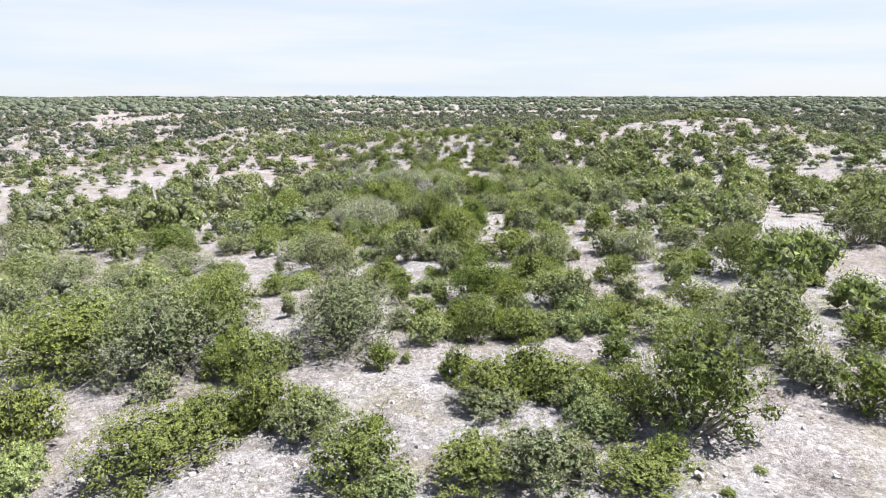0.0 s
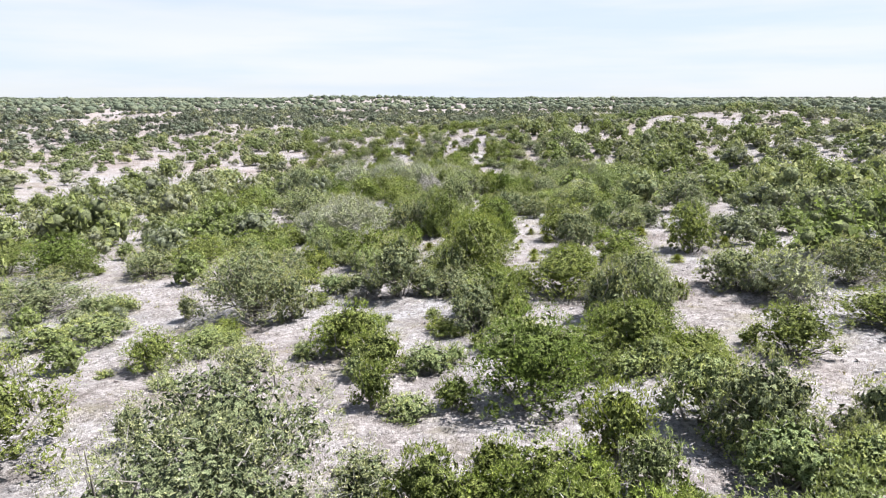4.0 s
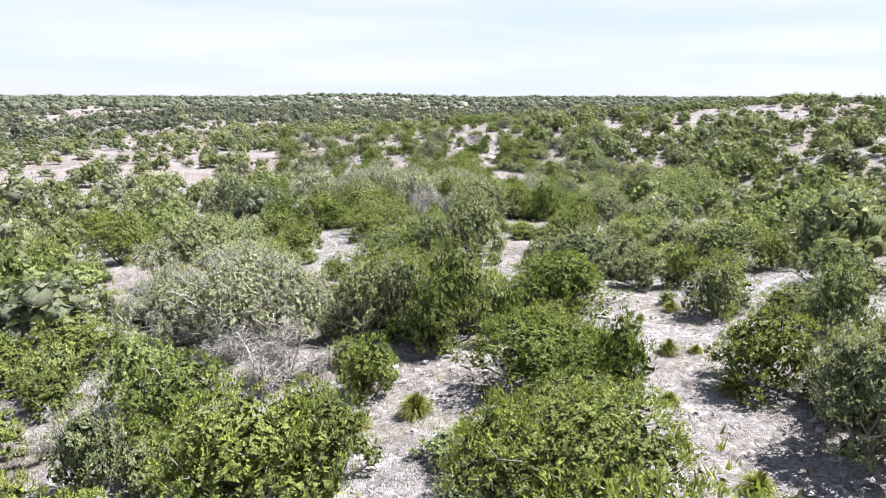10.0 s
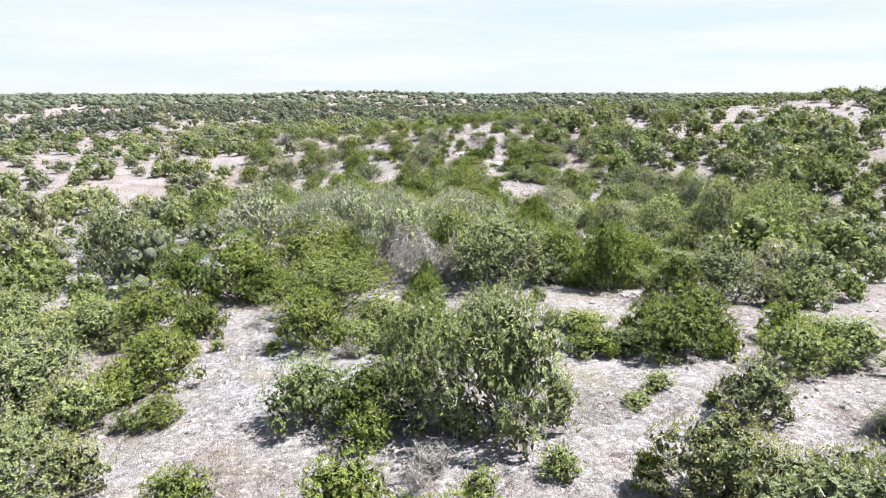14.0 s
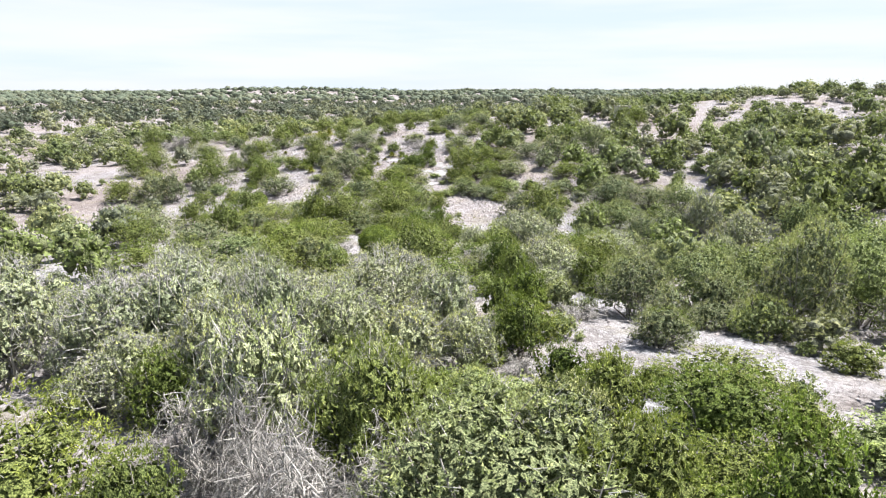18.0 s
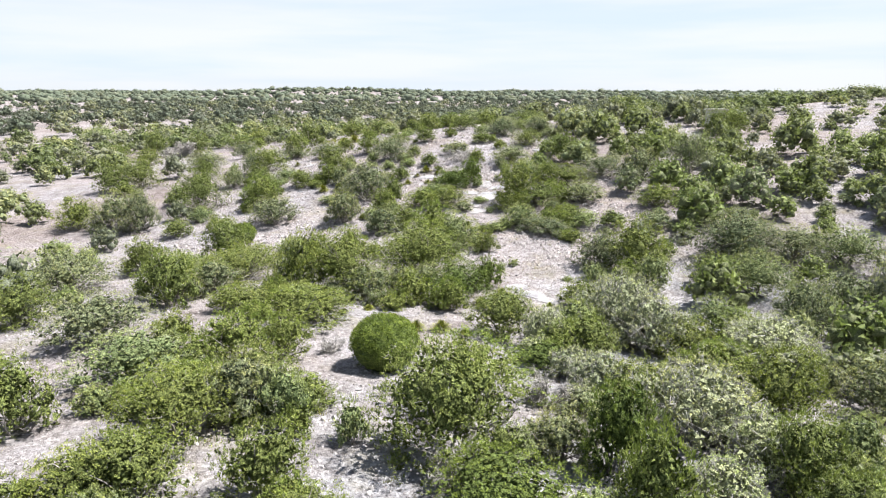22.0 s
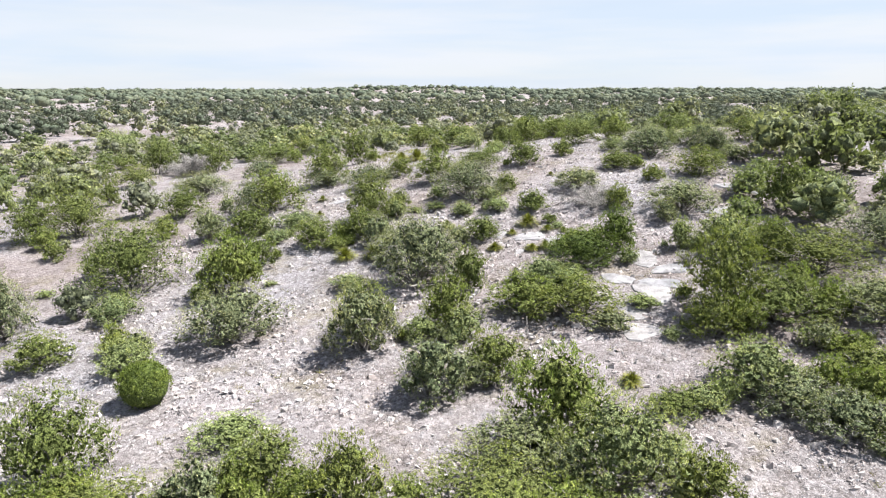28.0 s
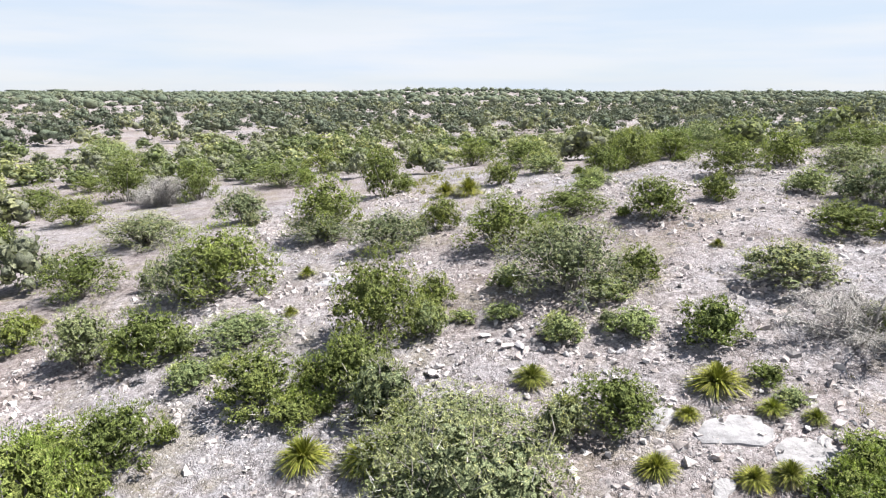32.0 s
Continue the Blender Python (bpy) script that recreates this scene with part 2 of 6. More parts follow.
def ground_material():
    """Pale stony caliche with pinkish earth, close-lying stones, grey weathered limestone and thin dry grass."""
    mat, n, l, bsdf = material("stony_ground", 0.95, 0.1)
    pos = n.new("ShaderNodeNewGeometry").outputs["Position"]
    warp = n.new("ShaderNodeTexNoise")
    warp.inputs["Scale"].default_value, warp.inputs["Detail"].default_value = 3.0, 3.0
    l.new(pos, warp.inputs["Vector"])
    bent = mixed(n, l, pos, warp.outputs["Color"], 0.3, "ADD")
    broad = noise_of(n, l, 0.09, 4.0, pos)
    patch = noise_of(n, l, 0.5, 5.0, pos, 0.65)
    fine = noise_of(n, l, 7.0, 7.0, pos, 0.75)
    earth = ramp(n, l, broad, ((0.35, (0.258, 0.238, 0.24)), (0.5, (0.298, 0.287, 0.298)), (0.65, (0.292, 0.295, 0.317))))
    wash = ramp(n, l, patch, ((0.32, (0.68, 0.65, 0.63)), (0.5, (1.0, 1.0, 1.0)), (0.68, (1.12, 1.13, 1.15))))
    speck = ramp(n, l, fine, ((0.32, (0.42, 0.4, 0.38)), (0.46, (0.93, 0.93, 0.93)), (0.66, (1.3, 1.3, 1.3))))
    colour = mixed(n, l, mixed(n, l, earth, wash, 1.0, "MULTIPLY"), speck, 1.0, "MULTIPLY")
    height = fine
    for scale, seam in ((7.0, 0.12), (19.0, 0.12)):
        cells, edge = n.new("ShaderNodeTexVoronoi"), n.new("ShaderNodeTexVoronoi")
        edge.feature = "DISTANCE_TO_EDGE"
        for node in (cells, edge):
            node.inputs["Scale"].default_value = scale
            l.new(bent, node.inputs["Vector"])
        each = ramp(n, l, cells.outputs["Color"], ((0.15, (0.66, 0.64, 0.63)), (0.5, (1.0, 0.98, 0.97)), (0.85, (1.28, 1.27, 1.26))))
        gap = ramp(n, l, edge.outputs["Distance"], ((0.0, (0.74, 0.72, 0.7)), (seam, (1.0, 1.0, 1.0))))
        stone = mixed(n, l, each, gap, 1.0, "MULTIPLY")
        where = ramp(n, l, noise_of(n, l, 0.8 + scale * 0.09, 5.0, pos, 0.7), ((0.40, (0.15, 0.15, 0.15)), (0.58, (1, 1, 1))))
        colour = mixed(n, l, colour, mixed(n, l, colour, stone, 1.0, "MULTIPLY"), where)
        height = mixed(n, l, height, mixed(n, l, height, edge.outputs["Distance"], 0.65), where)
    turf = ramp(n, l, noise_of(n, l, 0.35, 6.0, pos, 0.7), ((0.52, (0, 0, 0)), (0.66, (0.55, 0.55, 0.55))))
    colour = mixed(n, l, colour, mixed(n, l, (0.21, 0.19, 0.13), speck, 1.0, "MULTIPLY"), turf)
    place, rubble = n.new("ShaderNodeSeparateXYZ"), n.new("ShaderNodeMapRange")
    l.new(pos, place.inputs["Vector"])
    l.new(place.outputs["Y"], rubble.inputs["Value"])
    rubble.inputs["From Min"].default_value, rubble.inputs["From Max"].default_value = 122.0, 140.0
    colour = mixed(n, l, colour, mixed(n, l, colour, (0.95, 0.915, 0.91), 1.0, "MULTIPLY"), rubble.outputs["Result"])
    l.new(colour, bsdf.inputs["Base Color"])
    bumped(n, l, bsdf, height, 1.0, 0.13)
    return mat


def rock_material(name="limestone", pale=1.0):
    mat, n, l, bsdf = material(name, 0.9, 0.15)
    pos, info, geo = n.new("ShaderNodeNewGeometry"), n.new("ShaderNodeObjectInfo"), n.new("ShaderNodeNewGeometry")
    tone = ramp(n, l, noise_of(n, l, 3.0, 6.0, pos.outputs["Position"], 0.7), ((0.3, (0.2, 0.198, 0.202)), (0.5, (0.345, 0.343, 0.352)), (0.7, (0.475, 0.476, 0.487))))
    each = ramp(n, l, geo.outputs["Random Per Island"], ((0.0, (0.7 * pale, 0.69 * pale, 0.7 * pale)), (0.35, (0.98 * pale, 0.9 * pale, 0.87 * pale)), (0.6, (pale, 0.98 * pale, 0.97 * pale)), (1.0, (1.2 * pale, 1.17 * pale, 1.16 * pale))))
    if pale < 1:
        each = ramp(n, l, noise_of(n, l, 0.9, 4.0, pos.outputs["Position"]), ((0.3, (0.7 * pale, 0.71 * pale, 0.73 * pale)), (0.7, (1.1 * pale, 1.1 * pale, 1.11 * pale))))
    one = ramp(n, l, info.outputs["Random"], ((0.0, (0.85, 0.85, 0.87)), (1.0, (1.1, 1.05, 1.02))))
    l.new(mixed(n, l, mixed(n, l, tone, each, 1.0, "MULTIPLY"), one, 1.0, "MULTIPLY"), bsdf.inputs["Base Color"])
    bumped(n, l, bsdf, noise_of(n, l, 14.0, 6.0, pos.outputs["Position"]), 0.6, 0.04)
    return mat


GROUND, ROCK = ground_material(), rock_material()

# ---- the land ----
MOUNDS = []


def mound(x, y, r, h):
    MOUNDS.append((x, y, r, h))


# the valley and its low knolls
mound(0.0, 0.0, 28.6, 2.37)
mound(-23.4, 10.4, 28.6, 1.69)
mound(23.4, 13.0, 28.6, 2.22)
mound(-13.0, 39.0, 26.0, 0.38)
mound(13.0, 36.4, 23.4, 0.42)
mound(39.0, 45.5, 31.2, 1.89)
mound(-44.2, 58.5, 36.4, -0.59)
mound(-5.2, 62.4, 23.4, 0.20)
mound(18.2, 67.6, 26.0, 1.60)
mound(-20.8, 88.4, 26.0, -0.14)
mound(5.2, 91.0, 20.8, 0.64)
mound(31.2, 97.5, 26.0, -3.24)
mound(62.4, 110.5, 33.8, 5.16)
mound(-46.8, 110.5, 33.8, -2.24)
mound(-2.6, 117.0, 19.5, 0.09)
mound(18.2, 120.9, 19.5, -2.94)
mound(-20.8, 133.9, 20.8, -1.82)
mound(2.6, 137.8, 18.2, -1.05)
mound(26.0, 145.6, 23.4, 0.94)
mound(52.0, 156.0, 26.0, -0.34)
mound(78.0, 179.4, 33.8, 7.46)
mound(5.2, 161.2, 16.9, 1.29)
mound(-15.6, 158.6, 19.5, 0.12)
mound(-39.0, 158.6, 23.4, -0.27)
mound(5.2, 182.0, 26.0, 2.25)
mound(36.4, 182.0, 26.0, 2.61)
mound(-28.6, 188.5, 31.2, -0.51)
mound(-78.0, 156.0, 44.2, -2.00)
# the rises far off
mound(-118, 926, 130, 6.5)
mound(-420, 1150, 330, 3.0)
mound(420, 1000, 300, 3)
mound(190, 420, 130, 2.0)


def smooth(t):
    t = np.clip(t, 0, 1)
    return t * t * (3 - 2 * t)


def ground_height(x, y):
    x, y = np.asarray(x, float), np.asarray(y, float)
    z = np.full(np.broadcast(x, y).shape, -2.86)
    for mx, my, r, h in MOUNDS:
        z = z + h * np.exp(-((x - mx) ** 2 + (y - my) ** 2) / (r * r))
    far = np.hypot(x, y - 100)
    z = z + 5.0 * smooth((far - 220) / 900) + 5.0 * smooth((far - 1200) / 3000)
    roll = smooth((far - 90) / 300)
    z = z + roll * (0.9 * np.sin(x * 0.031 + 1.0) * np.sin(y * 0.027 + 0.4) + 0.6 * np.sin(x * 0.071 + y * 0.05) + 0.4 * np.sin(y * 0.11 - x * 0.06))
    z = z + 4.0 * smooth((far - 600) / 900) * np.sin(x * 0.0065 + 0.8) * np.sin(y * 0.005 + 2.0) + 1.5 * smooth((far - 700) / 900) * np.sin(x * 0.017 + y * 0.004)
    z = z + 0.07 * np.sin(1.1 * x + 0.6 * y) * np.sin(0.8 * y - 0.5 * x + 1) + 0.035 * np.sin(2.7 * x + 1.9 * y + 2) * np.sin(2.3 * y - 1.7 * x)
    return z


def mesh_of(name, verts, faces, mat, shade_smooth=False):
    me = bpy.data.meshes.new(name)
    faces = np.asarray(faces, dtype=np.int32)
    verts = np.asarray(verts, dtype=np.float32)
    k = faces.shape[1]
    me.vertices.add(len(verts))
    me.vertices.foreach_set("co", verts.ravel())
    me.loops.add(faces.size)
    me.loops.foreach_set("vertex_index", faces.ravel())
    me.polygons.add(len(faces))
    me.polygons.foreach_set("loop_start", np.arange(len(faces), dtype=np.int32) * k)
    me.polygons.foreach_set("use_smooth", np.full(len(faces), shade_smooth))
    me.materials.append(mat)
    me.update(calc_edges=True)
    return me


def spaced(lo, hi, step, reach, grow):
    """Even steps from lo to hi, then growing ones out to the horizon."""
    mid = np.arange(lo, hi, step)
    out, d, s = [], 0.0, step
    while d < reach:
        s *= grow
        d += s
        out.append(d)
    out = np.array(out)
    return np.concatenate([(lo - out)[::-1], mid, hi + out])


gx, gy = spaced(-20, 20, 0.5, 4200, 1.09), spaced(6, 180, 0.6, 4200, 1.09)
XX, YY = np.meshgrid(gx, gy)
nx, ny = len(gx), len(gy)
cell = (np.arange(ny - 1)[:, None] * nx + np.arange(nx - 1)[None, :]).ravel()
ground = new("ground", mesh_of("ground", np.stack([XX, YY, ground_height(XX, YY)], -1).reshape(-1, 3), np.stack([cell, cell + 1, cell + nx + 1, cell + nx], -1), GROUND, True))
tagged(ground, "pale stony limestone ground with pinkish gravel and thin dry grass", "ground", kind="structure")

# ---- plant shapes ----


def unit(v):
    return v / np.maximum(np.linalg.norm(v, axis=-1, keepdims=True), 1e-9)


def blades(rng, base, way, length, width, out=None):
    """Leaf sprays: one pointed three-cornered leaf each."""
    side = unit(np.cross(way, rng.normal(size=base.shape) if out is None else out + rng.normal(size=base.shape) * 0.45)) * (width / 2)[:, None]
    v = np.stack([base - side, base + side, base + way * length[:, None]], 1)
    return v.reshape(-1, 3), np.arange(len(base) * 3).reshape(-1, 3)


def tubes(points, radii, sides):
    """Tapered round limbs along polylines: points (n, k, 3), radii (n, k)."""
    n, k, _ = points.shape
    run = unit(points[:, -1] - points[:, 0])
    a = unit(np.cross(run, np.array([0.31, 0.77, 0.2])))
    b = np.cross(run, a)
    ang = np.arange(sides) * 2 * np.pi / sides
    ring = a[:, None, :] * np.cos(ang)[None, :, None] + b[:, None, :] * np.sin(ang)[None, :, None]
    v = points[:, :, None, :] + ring[:, None, :, :] * radii[:, :, None, None]
    idx = np.arange(n * k * sides).reshape(n, k, sides)
    nxt = np.roll(idx, -1, axis=2)
    f = np.stack([idx[:, :-1], nxt[:, :-1], nxt[:, 1:], idx[:, 1:]], -1).reshape(-1, 4)
    return v.reshape(-1, 3), f


def inner_sprays(rng, cen, rad, per, coarse=0.3, widest=9.0):
    """Leafy sprays that close the lobes of a crown."""
    c, r = np.repeat(cen, per, 0), np.repeat(rad, per, 0)
    d = unit(rng.normal(size=c.shape))
    p = c + d * r * rng.uniform(0.5, 0.95, (len(c), 1))
    a = unit(np.cross(d, rng.normal(size=c.shape)))
    b = np.cross(d, a)
    k = np.minimum(r.mean(1, keepdims=True) * coarse, widest)
    corners = [p + k * (math.cos(q) * a + math.sin(q) * b) * rng.uniform(0.45, 1.2, (len(c), 1)) + d * k * rng.normal(size=(len(c), 1)) * 0.35 for q in (0.0, 2.1, 4.2)]
    v = np.stack(corners, 1) - c[:, None]
    far = np.linalg.norm(v / r[:, None], axis=2, keepdims=True)
    v = (v * np.minimum(1.0, 0.98 / np.maximum(far, 0.01)) + c[:, None]).reshape(-1, 3)
    v[:, 2] = np.maximum(v[:, 2], 0.0)
    return v, np.arange(len(v)).reshape(-1, 3)


def joined(pieces):
    vs, fs, o = [], [], 0
    for v, f in pieces:
        vs.append(v)
        fs.append(f + o)
        o += len(v)
    return np.concatenate(vs), np.concatenate(fs)


HABIT = {
    # leaf material, leaf length, leaf width, leafiness, lobes, upward lean, lowest lobe, bare twigs for each leaf
    "juniper": ("juniper", 0.078, 0.027, 1.25, 24, 0.75, 0.1, 0.1),
    "deep_juniper": ("deep", 0.074, 0.027, 1.35, 22, 0.75, 0.08, 0.04),
    "round_juniper": ("deep", 0.06, 0.026, 3.2, 1, 0.5, 0.02, 0.01),
    "olive_juniper": ("olive", 0.066, 0.025, 1.2, 28, 0.6, 0.14, 0.28),
    "oak": ("oak", 0.046, 0.03, 1.25, 30, 0.3, 0.2, 0.6),
    "shrub": ("shrub", 0.066, 0.028, 1.2, 24, 0.6, 0.12, 0.12),
    "dead_shrub": (None, 0, 0, 0, 9, 0.4, 0.15, 0),
}
SIZES = (0.45, 0.8, 1.5, 2.4, 3.6, 5.4)
BIG = {0.45: 0.8, 0.8: 0.9, 1.5: 1.0, 2.4: 1.05, 3.6: 1.05, 5.4: 1.1}
COUNT = {0.45: 260, 0.8: 620, 1.5: 1800, 2.4: 3900, 3.6: 8200, 5.4: 17000}
LOBES = {0.45: 0.45, 0.8: 0.6, 1.5: 0.85, 2.4: 1.15, 3.6: 1.7, 5.4: 2.5}
HIGH = {"juniper": 0.82, "deep_juniper": 0.84, "round_juniper": 0.86, "olive_juniper": 0.74, "oak": 0.64, "shrub": 0.7, "dead_shrub": 0.62}
SHAPES, CROWNS, SLOTS, TALLY, REST = {}, {}, {}, {}, {}


def ico(fine):
    bm = bmesh.new()
    bmesh.ops.create_icosphere(bm, subdivisions=fine, radius=1.0)
    v = np.array([p.co[:] for p in bm.verts])
    f = np.array([[p.index for p in q.verts] for q in bm.faces])
    bm.free()
    return v, f


ICO, BALL = ico(1), ico(3)


def plant_shape(habit, size, variant):
    """The limbs and the crown of a bush whose crown is `size` wide."""
    key = (habit, size, variant)
    if key in SHAPES:
        return SHAPES[key]
    rng = np.random.default_rng(len(habit) * 31 + ord(habit[0]) * 7 + int(size * 10) * 131 + variant * 1009)
    leaf, ll, lw, leafy, nl, lean, low, twiggy = HABIT[habit]
    big = BIG[size]
    R, h = size / 2, size * HIGH[habit]
    if nl == 1:
        cen, rad = np.array([[0, 0, h * 0.5]]), np.array([[R, R, h * 0.52]])
    else:
        nl = max(5, int(nl * LOBES[size]))
        az = np.arange(nl) * 2.4 + rng.uniform(0, 0.9, nl)
        rise = np.arcsin(np.clip((np.arange(nl) + rng.uniform(0, 1, nl)) / nl, 0, 1) ** 0.9)
        out = R * rng.uniform(0.45, 0.84, nl) * np.cos(rise)
        cen = np.stack([out * np.cos(az), out * np.sin(az), h * (low + (0.76 - low) * np.sin(rise) * rng.uniform(0.8, 1.12, nl))], -1)
        k = R * rng.uniform(0.17, 0.4, nl) * (1.3 if nl < 12 else 1.1 if nl < 20 else 0.95 if nl < 32 else 0.8)
        rad = np.stack([k, k * rng.uniform(0.8, 1.15, nl), k * rng.uniform(0.72, 1.0, nl)], -1)
        cen[0], rad[0] = (0, 0, h * 0.47), (R * 0.62, R * 0.62, h * 0.43)
    area = rad.prod(1) ** (2 / 3)
    tuft = 6
    total = int(COUNT[size] * leafy / tuft) if leaf else 300
    tips, outs = [], []
    for c, r, m in zip(cen, rad, np.maximum(4, (1.9 * total * area / area.sum()).astype(int))):
        d = unit(rng.normal(size=(m, 3)))
        d[:, 2] = np.where((d[:, 2] < -0.15) & (rng.uniform(0, 1, m) < 0.8), -d[:, 2], d[:, 2])
        ragged = 1.0 + 0.13 * np.sin(d[:, 0] * 5 + c[0] * 9) * np.sin(d[:, 1] * 5 + d[:, 2] * 4 + c[1] * 7)
        p = c + d * r * (ragged * rng.uniform(0.74, 1.15, m) if len(cen) > 1 else ragged ** 0.25 * rng.uniform(0.93, 1.03, m))[:, None]
        inside = np.zeros(m, bool)
        for c2, r2 in zip(cen, rad):
            if c2 is not c:
                inside |= (((p - c2) / r2) ** 2).sum(1) < 0.88
        ok = ~inside & (p[:, 2] > 0.02)
        tips.append(p[ok])
        outs.append(d[ok])
    tips, outs = np.concatenate(tips), np.concatenate(outs)
    if len(tips) > total:
        some = rng.permutation(len(tips))[:total]
        tips, outs = tips[some], outs[some]
    if leaf and len(cen) > 1:
        # the sprays gather into upright plumes with gaps between them
        heads = rng.permutation(len(tips))[:max(6, min(len(tips) // 3, int(60 * size ** 1.25)))]
        near = np.concatenate([((t[:, None] - tips[heads][None]) ** 2).sum(2).argmin(1) for t in np.array_split(tips, 1 + len(tips) // 400)])
        off = tips - tips[heads][near]
        bulge = 0.045 * big - 0.3 * np.linalg.norm(off, axis=1)
        tips = tips[heads][near] + off * rng.uniform(0.5, 1.05, (len(heads), 1))[near] + (outs[heads][near] + np.array([0, 0, 0.5])) * bulge[:, None]
        outs = unit(outs * 0.6 + unit(off + outs * 0.02) * 0.5)
    wide, tall = R / np.quantile(np.hypot(tips[:, 0], tips[:, 1]), 0.86 if len(cen) > 1 else 0.99), h / np.quantile(tips[:, 2], 0.95 if len(cen) > 1 else 0.995)
    fit = np.array([wide, wide, tall])
    tips, cen, rad = tips * fit, cen * fit, rad * fit
    crown = None
    if leaf:
        base = np.repeat(tips, tuft, 0) + rng.normal(size=(len(tips) * tuft, 3)) * ll * 0.45 * big
        face = np.repeat(outs, tuft, 0)
        way = unit(face * 0.35 + np.array([0, 0, lean]) + rng.normal(size=base.shape) * 0.6)
        n = len(base)
        leaves = blades(rng, base, way, ll * big * rng.uniform(0.55, 1.4, n), lw * big * rng.uniform(0.6, 1.35, n), face + np.array([0, 0, 0.35]))
        # the close inner foliage that the outer leaves stand on; its heart is coloured as shade
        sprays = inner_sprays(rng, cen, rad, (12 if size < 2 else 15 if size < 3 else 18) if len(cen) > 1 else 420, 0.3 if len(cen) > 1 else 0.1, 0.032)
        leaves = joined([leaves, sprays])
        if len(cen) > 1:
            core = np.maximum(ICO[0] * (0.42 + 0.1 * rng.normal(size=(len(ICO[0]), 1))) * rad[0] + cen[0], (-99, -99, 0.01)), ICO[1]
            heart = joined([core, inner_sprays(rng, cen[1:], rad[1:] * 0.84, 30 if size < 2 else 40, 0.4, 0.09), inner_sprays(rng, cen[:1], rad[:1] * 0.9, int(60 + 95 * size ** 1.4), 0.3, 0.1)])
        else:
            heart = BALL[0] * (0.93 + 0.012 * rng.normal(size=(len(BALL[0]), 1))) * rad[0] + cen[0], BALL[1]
        m = max(int(n * twiggy), 1)
        low_down = np.flatnonzero(tips[:, 2] < 0.62 * h)
        pick = np.where(rng.uniform(0, 1, m) < (0.25 if habit == "oak" else 0.7), low_down[rng.integers(0, len(low_down), m)], rng.integers(0, len(tips), m))
        reach = (0.1 if habit == "juniper" else 0.16 if habit == "oak" else 0.12) * size ** 0.5 * rng.uniform(0.5, 1.5, m)
        lean_out = unit(outs[pick] + rng.normal(size=(m, 3)) * 0.7 + np.array([0, 0, 0.25]))
        twig = tips[pick] - lean_out * (reach * 0.7)[:, None]
        twigs = blades(rng, twig, lean_out, reach, (0.0115 if habit == "oak" else 0.0095) * big * rng.uniform(0.7, 1.4, m))
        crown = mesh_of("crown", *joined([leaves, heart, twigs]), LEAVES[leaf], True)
        crown.materials.append(INNER_SHADE[leaf])
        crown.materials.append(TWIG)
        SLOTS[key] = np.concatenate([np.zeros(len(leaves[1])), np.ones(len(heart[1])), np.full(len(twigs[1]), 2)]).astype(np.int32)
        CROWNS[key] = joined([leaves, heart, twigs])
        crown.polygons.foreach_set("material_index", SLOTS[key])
    # stems from the foot to the lobes
    stems = 16 if not leaf else min(len(cen) + 2, 8 if size < 2 else 14)
    ends = cen[rng.integers(0, len(cen), stems)] * (1.0 if leaf else 1.35) + rng.normal(size=(stems, 3)) * R * 0.1
    foot = np.stack([rng.normal(size=stems) * 0.05 * R, rng.normal(size=stems) * 0.05 * R, np.full(stems, -0.12)], -1)
    mid1 = foot + (ends - foot) * 0.35 + rng.normal(size=(stems, 3)) * R * 0.07
    mid2 = foot + (ends - foot) * 0.7 + rng.normal(size=(stems, 3)) * R * 0.08
    thick = 0.016 + 0.012 * size * rng.uniform(0.6, 1.2, stems)
    limbs = [tubes(np.stack([foot, mid1, mid2, ends], 1), thick[:, None] * np.array([1.0, 0.75, 0.5, 0.2]), 4)]
    if not leaf:
        m = int(330 * size ** 1.2)
        pick, along = rng.integers(0, stems, m), rng.uniform(0.25, 1.0, (m, 1))
        t0 = foot[pick] + (ends[pick] - foot[pick]) * along
        way = unit(rng.normal(size=(m, 3)) + unit(ends[pick] - foot[pick]) * 0.5 + np.array([0, 0, 0.1]))
        ln = 0.24 * size ** 0.8 * rng.uniform(0.35, 1.2, (m, 1))
        tm = t0 + way * ln * 0.35 + rng.normal(size=(m, 3)) * 0.06 * size ** 0.7
        tn = t0 + way * ln * 0.7 + rng.normal(size=(m, 3)) * 0.07 * size ** 0.7
        t1 = t0 + way * ln - np.array([0, 0, 0.06 * size]) + rng.normal(size=(m, 3)) * 0.05 * size
        t1[:, 2] = np.maximum(t1[:, 2], 0.03)
        wire = (0.0045 + 0.0016 * size) * rng.uniform(0.6, 1.5, m)
        crown = mesh_of("brushwood", *tubes(np.stack([t0, tm, tn, t1], 1), wire[:, None] * np.array([1.0, 0.8, 0.55, 0.25]), 3), DEAD, True)
    if habit in ("oak", "olive_juniper", "juniper"):
        # crooked pale branches that reach out through the leaves
        m = int((17 if habit == "oak" else 6 if habit == "olive_juniper" else 2) * size)
        pick = rng.integers(0, len(tips), m)
        t0 = np.stack([rng.normal(size=m) * 0.12 * R, rng.normal(size=m) * 0.12 * R, h * rng.uniform(0.1, 0.35, m)], -1)
        t3 = tips[pick] + outs[pick] * 0.07 * R * rng.uniform(-0.5, 1.8, m)[:, None]
        t1 = t0 + (t3 - t0) * 0.4 + rng.normal(size=(m, 3)) * R * 0.13
        t2 = t0 + (t3 - t0) * 0.75 + rng.normal(size=(m, 3)) * R * 0.1
        wire = (0.012 + 0.003 * size) * rng.uniform(0.6, 1.4, m)
